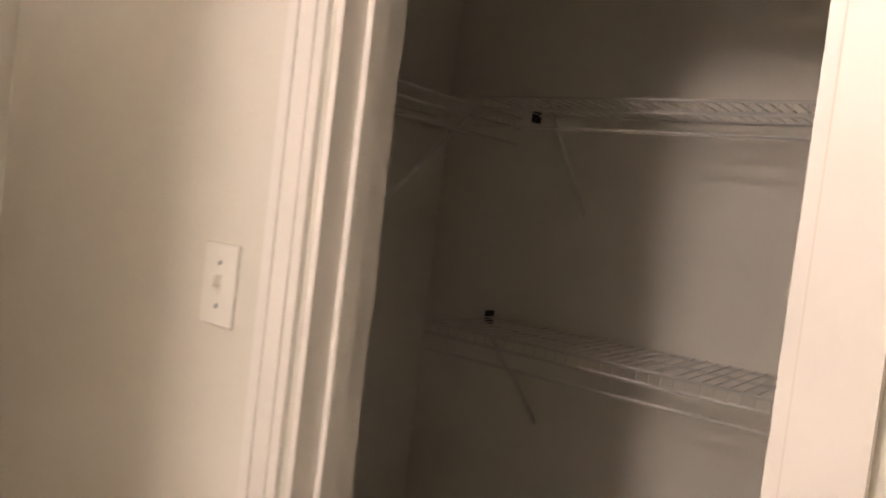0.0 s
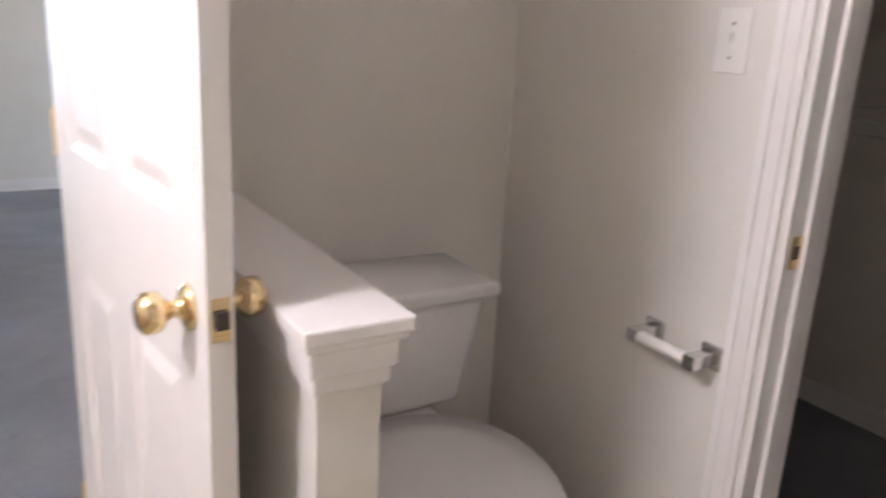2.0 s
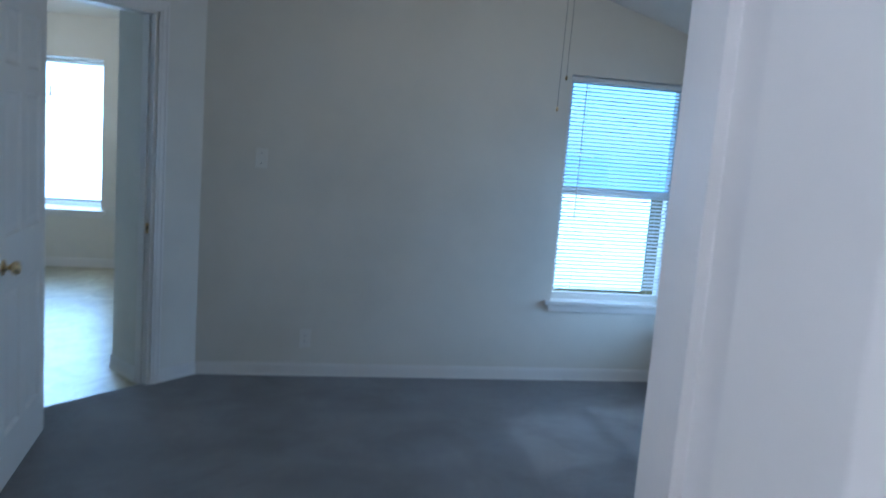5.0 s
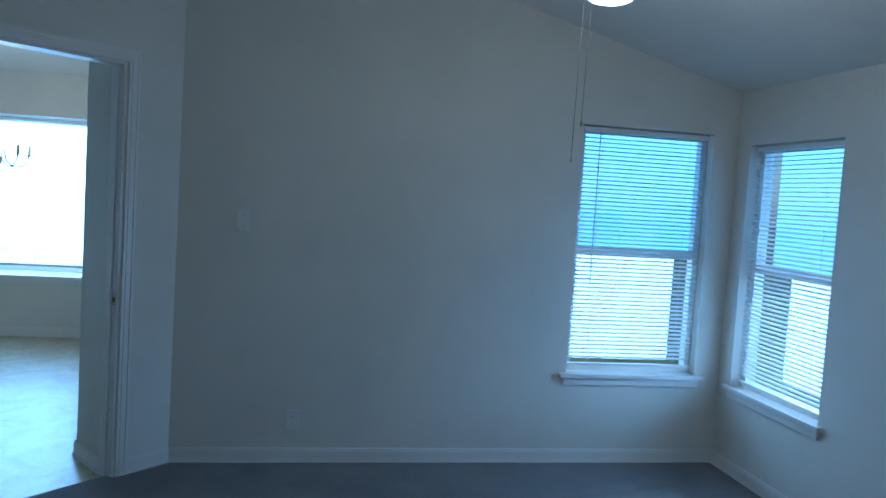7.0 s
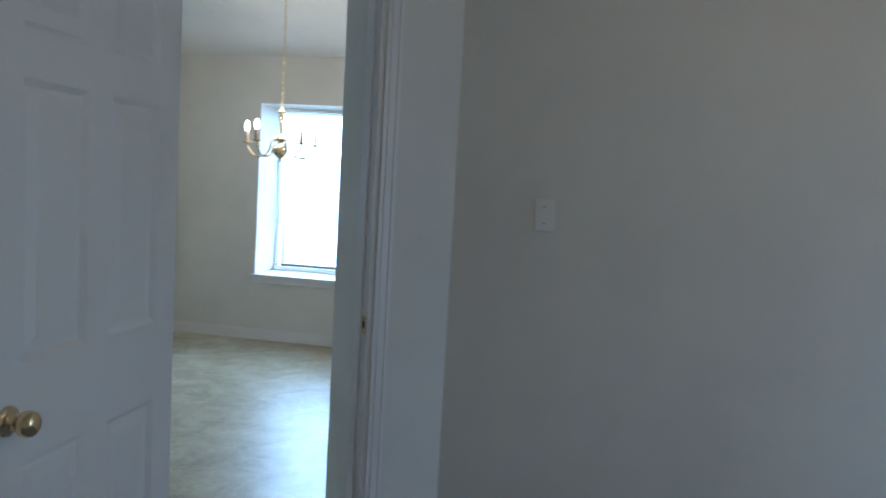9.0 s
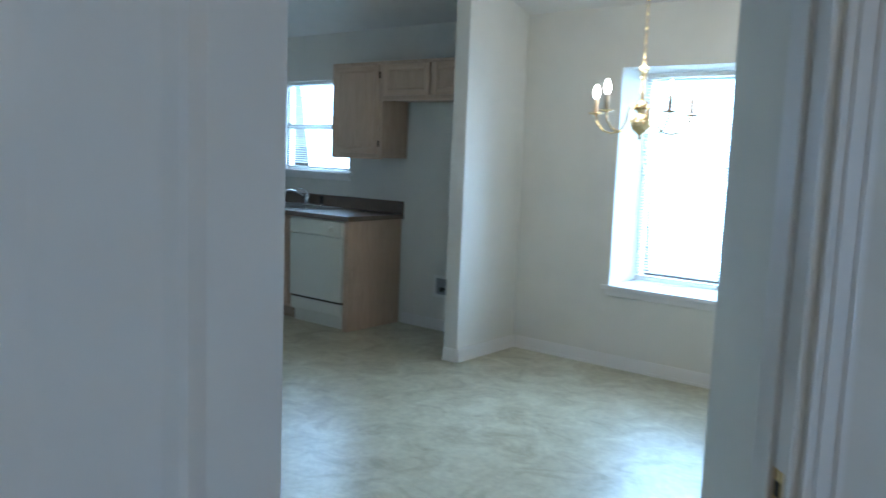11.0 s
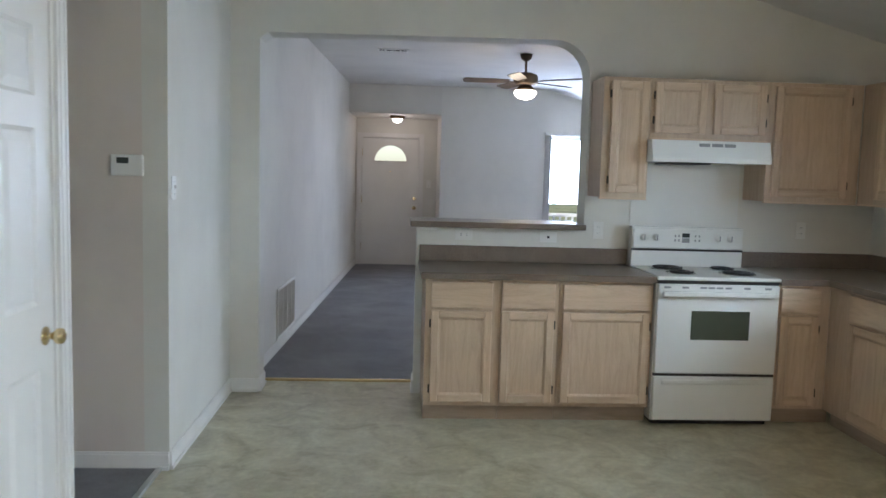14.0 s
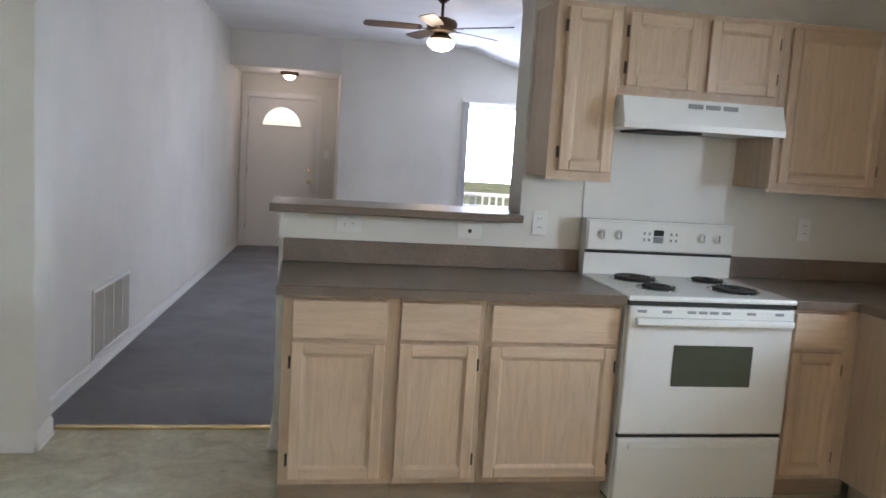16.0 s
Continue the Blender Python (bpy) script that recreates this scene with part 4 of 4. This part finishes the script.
# Ceiling fans
def ceiling_fan(m, drop, label, chains=(), turn=10.0):
    """Hung from local z 0: canopy, rod, motor, five blades, globe."""
    f = thing("ceiling_fan", m, label, "ceiling fan")
    part("canopy", lathe([(0.02, -0.075), (0.055, -0.045), (0.065, -0.002)], 24), BRONZE, f, smooth=True)
    part("downrod", tube([(0, 0, -0.07), (0, 0, -drop)], 0.013, 10), BRONZE, f, smooth=True)
    part("motor", lathe([(0.05, -drop - 0.135), (0.10, -drop - 0.125), (0.125, -drop - 0.10), (0.130, -drop - 0.045), (0.115, -drop - 0.02), (0.06, -drop), (0.02, -drop + 0.005)], 28), BRONZE, f, smooth=True)
    part("light_collar", lathe([(0.085, -drop - 0.185), (0.095, -drop - 0.165), (0.06, -drop - 0.135)], 24), BRONZE, f, smooth=True)
    part("globe", lathe([(0.02, -drop - 0.275), (0.07, -drop - 0.262), (0.105, -drop - 0.235), (0.118, -drop - 0.205), (0.110, -drop - 0.185), (0.06, -drop - 0.183)], 28), GLOBE_GLOW, f, "lit frosted glass bowl", smooth=True)
    for k in range(5):
        t = Matrix.Rotation(radians(turn + 72 * k), 4, "Z")
        iron = part("blade_iron", boxes((0.10, 0.20, -0.016, 0.016, -drop - 0.10, -drop - 0.094), bevel=0.002), BRONZE, f)
        iron.matrix_basis = t
        bm = prism([(0.17, -0.05), (0.30, -0.062), (0.60, -0.068), (0.64, -0.055), (0.655, 0.0), (0.64, 0.055), (0.60, 0.068), (0.30, 0.062), (0.17, 0.05)], -0.003, 0.003)
        bl = part("blade", bm, BLADE, f)
        bl.matrix_basis = t @ Matrix.Translation((0, 0, -drop - 0.09)) @ Matrix.Rotation(radians(12), 4, "X")
    for x, l in chains:
        ch = part("pull_chain", tube([(x, 0.08, -drop - 0.16), (x, 0.085, -drop - 0.16 - l)], 0.0010, 5), DARK, f)
        part("chain_end", lathe([(0.002, -0.02), (0.005, -0.015), (0.005, -0.005), (0.002, 0.0)], 10, Matrix.Translation((x, 0.085, -drop - 0.16 - l))), BRASS, ch)
    return f


ceiling_fan(pose(-0.255, 3.68, 2.75), 0.19, "dark bronze ceiling fan with a lit bowl in the living room", turn=34)
lamp("living_fan_light", "POINT", pose(-0.245, 3.65, 2.16), 7, BULB, radius=0.1)
ceiling_fan(pose(-3.42, -8.27, 2.68), 0.145, "ceiling fan with a lit bowl and pull chains in the bedroom", ((0.05, 0.66), (-0.03, 0.535)), turn=30)
lamp("bedroom_fan_light", "POINT", pose(-3.42, -8.27, 2.18), 22, BULB, radius=0.1)

# Living room and entry
fd = thing("front_door", FD @ pose(0.014, 0.045, 0), "white steel front door with a half-round glass light", "door")
arcn = 14
cx, cz, rr = 0.451, 1.665, 0.262
hole = [(cx + rr * math.cos(math.pi * k / arcn), cz + rr * math.sin(math.pi * k / arcn)) for k in range(arcn + 1)]
bm = extrude_y([(0, 0.01), (0.902, 0.01), (0.902, 1.665), (0, 1.665)], 0, 0.044)
me_top = extrude_y([(0.902, 1.665), (0.902, 2.03), (0, 2.03), (0, 1.665)] + hole[::-1], 0, 0.044)
part("leaf", bm, DOORM, fd)
part("upper_leaf", me_top, DOORM, fd)
lite = part("fan_light", extrude_y(hole, 0.015, 0.025), GLASS, fd, "half-round window in the door")
lite.visible_shadow = False
part("fan_light_rim", tube([(x, -0.004, z) for x, z in hole] + [(cx - rr, -0.004, cz), (cx + rr, -0.004, cz)], 0.010, 6), TRIM, fd)
knob_set(fd, 0.84, 0.93, 0.0, BRASS)
part("deadbolt", lathe([(0.03, 0), (0.026, 0.014), (0.004, 0.016)], 16, Matrix.Translation((0.84, 0, 1.08)) @ Matrix.Rotation(radians(90), 4, "X")), BRASS, fd, smooth=True)
part("peephole", lathe([(0.010, 0), (0.008, 0.004)], 10, Matrix.Translation((0.45, 0, 1.50)) @ Matrix.Rotation(radians(90), 4, "X")), BRASS, fd)
for z in (0.25, 1.0, 1.75):
    part("hinge", boxes((-0.012, 0.004, -0.006, 0.0, z, z + 0.1)), BRASS, fd)
wall_plate("light_switch", pose(-1.06, 8.06, 1.32), "white light switch beside the front door", "switch")
el = thing("entry_light", pose(-1.58, 7.45, 2.34), "small flush ceiling light in the entry recess, lit", "ceiling light")
part("base", lathe([(0.10, -0.045), (0.115, -0.03), (0.115, 0.0)], 20), BRONZE, el, smooth=True)
part("bowl", lathe([(0.01, -0.105), (0.05, -0.09), (0.075, -0.062), (0.08, -0.046)], 20), GLOBE_GLOW, el, "lit glass bowl", smooth=True)
lamp("entry_lamp", "POINT", pose(-1.58, 7.40, 2.16), 2.2, WARM, radius=0.08)


def grille(name, m, w, h, n, label, category):
    g = thing(name, m, label, category)
    f = 0.022
    part("frame", boxes((0, w, -0.010, 0, 0, f), (0, w, -0.010, 0, h - f, h), (0, f, -0.010, 0, f, h - f), (w - f, w, -0.010, 0, f, h - f)), PLASTIC, g)
    part("duct", boxes((f, w - f, -0.002, -0.0005, f, h - f)), DARK, g)
    first = part("louvre", boxes((-0.0015, 0.0015, -0.012, 0.0, 0, h - 2 * f)), PLASTIC, g)
    for k in range(n):
        mk = pose(f + (k + 0.5) * (w - 2 * f) / n, -0.002, f, 0, 0, 35)
        if k == 0:
            first.matrix_basis = mk
        else:
            again(first, mk, g)
    for x in (w / 4, w / 2, 3 * w / 4):
        part("bar", boxes((x - 0.008, x + 0.008, -0.013, -0.009, f, h - f)), PLASTIC, g)
    return g


grille("return_air_grille", pose(-2.524, 1.80, 0.10, 0, 0, 90 - 2.78), 0.80, 0.42, 34, "white return air grille low on the living room wall", "vent")
v = grille("ceiling_vent", pose(-1.80, 3.80, 2.75, 90, 0, 0), 0.32, 0.16, 6, "white supply vent in the living room ceiling", "vent")

# Bedroom details
wall_plate("light_switch", pose(-1.75, -6.93, 1.345, 0, 0, -90), "white light switch beside the bedroom doorway", "switch")
wall_plate("outlet", pose(-1.75, -7.245, 0.25, 0, 0, -90), "white outlet low on the bedroom wall", "outlet", "outlet")

# Bathroom
pony = structure("pony_wall", boxes((-6.965, -6.152, -7.648, -7.557, 0, 0.842)), WALL, "off-white half wall between door and toilet")
structure("pony_cap", boxes((-7.0, -6.152, -7.68, -7.525, 0.898, 0.920), (-6.992, -6.152, -7.673, -7.532, 0.885, 0.898), bevel=0.004), TRIM, "white moulded cap on the half wall")
structure("pony_trim", boxes((-6.985, -6.152, -7.666, -7.539, 0.848, 0.885), (-6.975, -6.152, -7.658, -7.547, 0.820, 0.848), bevel=0.004), TRIM, "white stepped moulding below the cap")


def toilet(m):
    """Faces local -y; the wall is at local y 0."""
    t = thing("toilet", m, "white two-piece porcelain toilet with a closed seat", "toilet")
    bm = boxes((-0.215, 0.215, -0.240, -0.015, 0.395, 0.679), bevel=0.025)
    for v in bm.verts:
        k = (0.679 - v.co.z) / 0.284
        v.co.x *= 1 - 0.16 * k
        v.co.y += 0.03 * k if v.co.y < -0.12 else 0.0
    part("tank", bm, PORC, t, smooth=True)
    part("tank_lid", boxes((-0.232, 0.232, -0.275, -0.010, 0.680, 0.718), bevel=0.012), PORC, t, smooth=True)
    part("flush_lever", tube([(-0.15, -0.205, 0.64), (-0.15, -0.222, 0.64), (-0.085, -0.226, 0.632)], 0.006, 8), CHROME, t)
    def oval(rx, ry, cy, z):
        return [(rx * math.cos(2 * math.pi * k / 28), cy + ry * (1.0 if math.sin(2 * math.pi * k / 28) > 0 else 1.15) * math.sin(2 * math.pi * k / 28), z) for k in range(28)]
    def loft(rings):
        bm = bmesh.new()
        vs = [[bm.verts.new(p) for p in r] for r in rings]
        for a, b in zip(vs, vs[1:]):
            for k in range(28):
                bm.faces.new((a[k], a[(k + 1) % 28], b[(k + 1) % 28], b[k]))
        bm.faces.new(vs[0][::-1])
        bm.faces.new(vs[-1])
        return bm
    part("bowl", loft([oval(0.10, 0.20, -0.36, 0.0), oval(0.095, 0.19, -0.36, 0.12), oval(0.12, 0.20, -0.40, 0.22), oval(0.18, 0.23, -0.455, 0.31), oval(0.195, 0.24, -0.465, 0.355), oval(0.19, 0.235, -0.465, 0.365)]), PORC, t, smooth=True)
    part("shelf", boxes((-0.13, 0.13, -0.26, -0.03, 0.25, 0.394), bevel=0.03), PORC, t, smooth=True)
    part("seat", loft([oval(0.195, 0.24, -0.465, 0.368), oval(0.202, 0.247, -0.465, 0.376), oval(0.200, 0.245, -0.465, 0.386)]), PORC, t, smooth=True)
    part("seat_lid", loft([oval(0.195, 0.24, -0.465, 0.389), oval(0.202, 0.247, -0.465, 0.396), oval(0.196, 0.241, -0.465, 0.406), oval(0.12, 0.15, -0.465, 0.411)]), PORC, t, smooth=True)
    for s in (-1, 1):
        part("seat_hinge", boxes((s * 0.075 - 0.02, s * 0.075 + 0.02, -0.265, -0.225, 0.368, 0.40), bevel=0.006), PORC, t)
    return t


toilet(pose(-6.165, -7.99, 0.004, 0, 0, -90))


def bar_holder(name, m, half, finish_bar, label, category, size=0.05, out=0.06, rad=0.009):
    h = thing(name, m, label, category)
    for s in (-1, 1):
        post = part("post", boxes((s * half - size / 2, s * half + size / 2, -0.008, 0, -size / 2, size / 2), (s * half - 0.014, s * half + 0.014, -out - 0.012, -0.008, -0.014, 0.014), bevel=0.003), CHROME, h, "chrome square post")
    part("bar", tube([(-half, -out, 0), (half, -out, 0)], rad, 12), finish_bar, h)
    return h


bar_holder("toilet_paper_holder", pose(-6.802, -8.42, 0.68, 0, 0, 180), 0.076, PLASTIC, "chrome toilet paper holder with an empty white roller", "paper holder", rad=0.012)
bar_holder("towel_bar", pose(-6.15, -7.99, 1.412, 0, 0, -90), 0.31, PLASTIC, "white towel bar on chrome posts over the toilet", "towel bar")
wall_plate("light_switch", pose(-6.816, -8.42, 1.275, 0, 0, 180), "white light switch beside the closet doorway", "switch")
wall_plate("light_switch", pose(-6.15, -6.53, 1.348, 0, 0, -90), "white double switch plate beside the bathroom door", "switch", "switch", 0.115, 0.115)

van = thing("bathroom_vanity", pose(-7.9, -6.17, 0), "pickled maple vanity cabinet with a cultured marble top", "vanity")
part("body", boxes((0, 1.74, -0.32, 0, 0.09, 0.77)), WOOD, van)
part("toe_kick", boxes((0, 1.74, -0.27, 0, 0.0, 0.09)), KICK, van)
for x in (0.03, 0.46, 0.89, 1.32):
    d = part("cabinet_door", boxes((x, x + 0.39, -0.338, -0.32, 0.12, 0.56), bevel=0.003), WOOD, van)
    part("drawer_front", boxes((x, x + 0.39, -0.338, -0.32, 0.585, 0.74), bevel=0.003), WOODX, van)
part("top", boxes((-0.01, 1.745, -0.35, 0, 0.772, 0.80), bevel=0.008), PORC, van, "cream cultured marble top")
part("side_splash", boxes((1.725, 1.747, -0.34, 0, 0.80, 0.90), bevel=0.004), PORC, van)
part("back_splash", boxes((0, 1.72, -0.022, 0, 0.80, 0.90), bevel=0.004), PORC, van)

vl = thing("vanity_light", pose(-7.10, -6.17, 2.33), "bathroom vanity light bar with lit globe bulbs", "wall light")
part("backplate", boxes((-0.30, 0.30, -0.03, 0, -0.05, 0.05), bevel=0.004), CHROME, vl)
for k in range(4):
    x = -0.225 + 0.15 * k
    part("globe_bulb", lathe([(0.012, 0), (0.03, 0.012), (0.042, 0.045), (0.03, 0.078), (0.003, 0.09)], 16, Matrix.Translation((x, -0.03, 0)) @ Matrix.Rotation(radians(90), 4, "X")), GLOBE_GLOW, vl, "lit round bulb", smooth=True)
lamp("vanity_lamp", "POINT", pose(-7.10, -6.32, 2.33), 58, WARM, radius=0.16)


# Closet shelving
def wire_shelf(m, length, depth, label):
    """Coated wire shelf; back edge on the wall at local y 0, top at z 0."""
    s = thing("wire_shelf", m, label, "closet shelf")
    for y, z in ((-0.01, 0), (-depth / 2, 0), (-depth, 0), (-depth, -0.03), (-depth, -0.075)):
        part("long_wire", tube([(0, y, z), (length, y, z)], 0.0042, 6), WIRE, s)
    n = int(length / 0.03)
    first = part("cross_wire", tube([(0, 0, 0.003), (0, -depth, 0.003), (0.0, -depth - 0.004, -0.03)], 0.0018, 5), WIRE, s)
    for k in range(n):
        if k == 0:
            first.matrix_basis = pose(0.015, 0, 0)
        else:
            again(first, pose(0.015 + 0.03 * k, 0, 0), s)
    for x in (0.2, length / 2, length - 0.2):
        part("brace", tube([(x, -depth + 0.02, -0.005), (x, -0.008, -0.28)], 0.006, 6), WIRE, s)
    part("clip", boxes((-0.002, 0.012, -0.03, 0.0, -0.02, 0.02)), DARK, s)
    return s


wire_shelf(pose(-6.40, -9.78, 1.10, 0, 0, 180), 2.6, 0.32, "white wire closet shelf at mid height on the back wall")
wire_shelf(pose(-6.48, -9.78, 1.72, 0, 0, 180), 2.5, 0.32, "white wire closet shelf high on the back wall")
wire_shelf(pose(-6.15, -8.60, 1.70, 0, 0, -90), 1.1, 0.32, "white wire closet shelf on the closet side wall")

# Outside
fence = thing("yard_fence", pose(5.2, 0, -0.35), "weathered wooden board fence across the yard", "fence")
first = part("board", boxes((0, 0.02, -0.068, 0.068, 0, 1.8)), FENCEM, fence)
for k in range(110):
    if k == 0:
        first.matrix_basis = pose(0, -12, 0)
    else:
        again(first, pose(random.uniform(0, 0.006), -12 + 0.14 * k, random.uniform(-0.02, 0.02)), fence)
part("rail", boxes((0.02, 0.06, -12, 3.4, 0.4, 0.49), (0.02, 0.06, -12, 3.4, 1.4, 1.49)), FENCEM, fence)

# Wear on the bathroom door's edge
leaf = bpy.data.objects["bathroom_door"]
for z, h in ((0.46, 0.035), (0.55, 0.05), (0.60, 0.02), (1.10, 0.03), (1.34, 0.02)):
    part("paint_chip", boxes((0.7345, 0.7356, -0.0178, -0.0120, z, z + h)), DARK, leaf, "chipped paint showing dark wood")
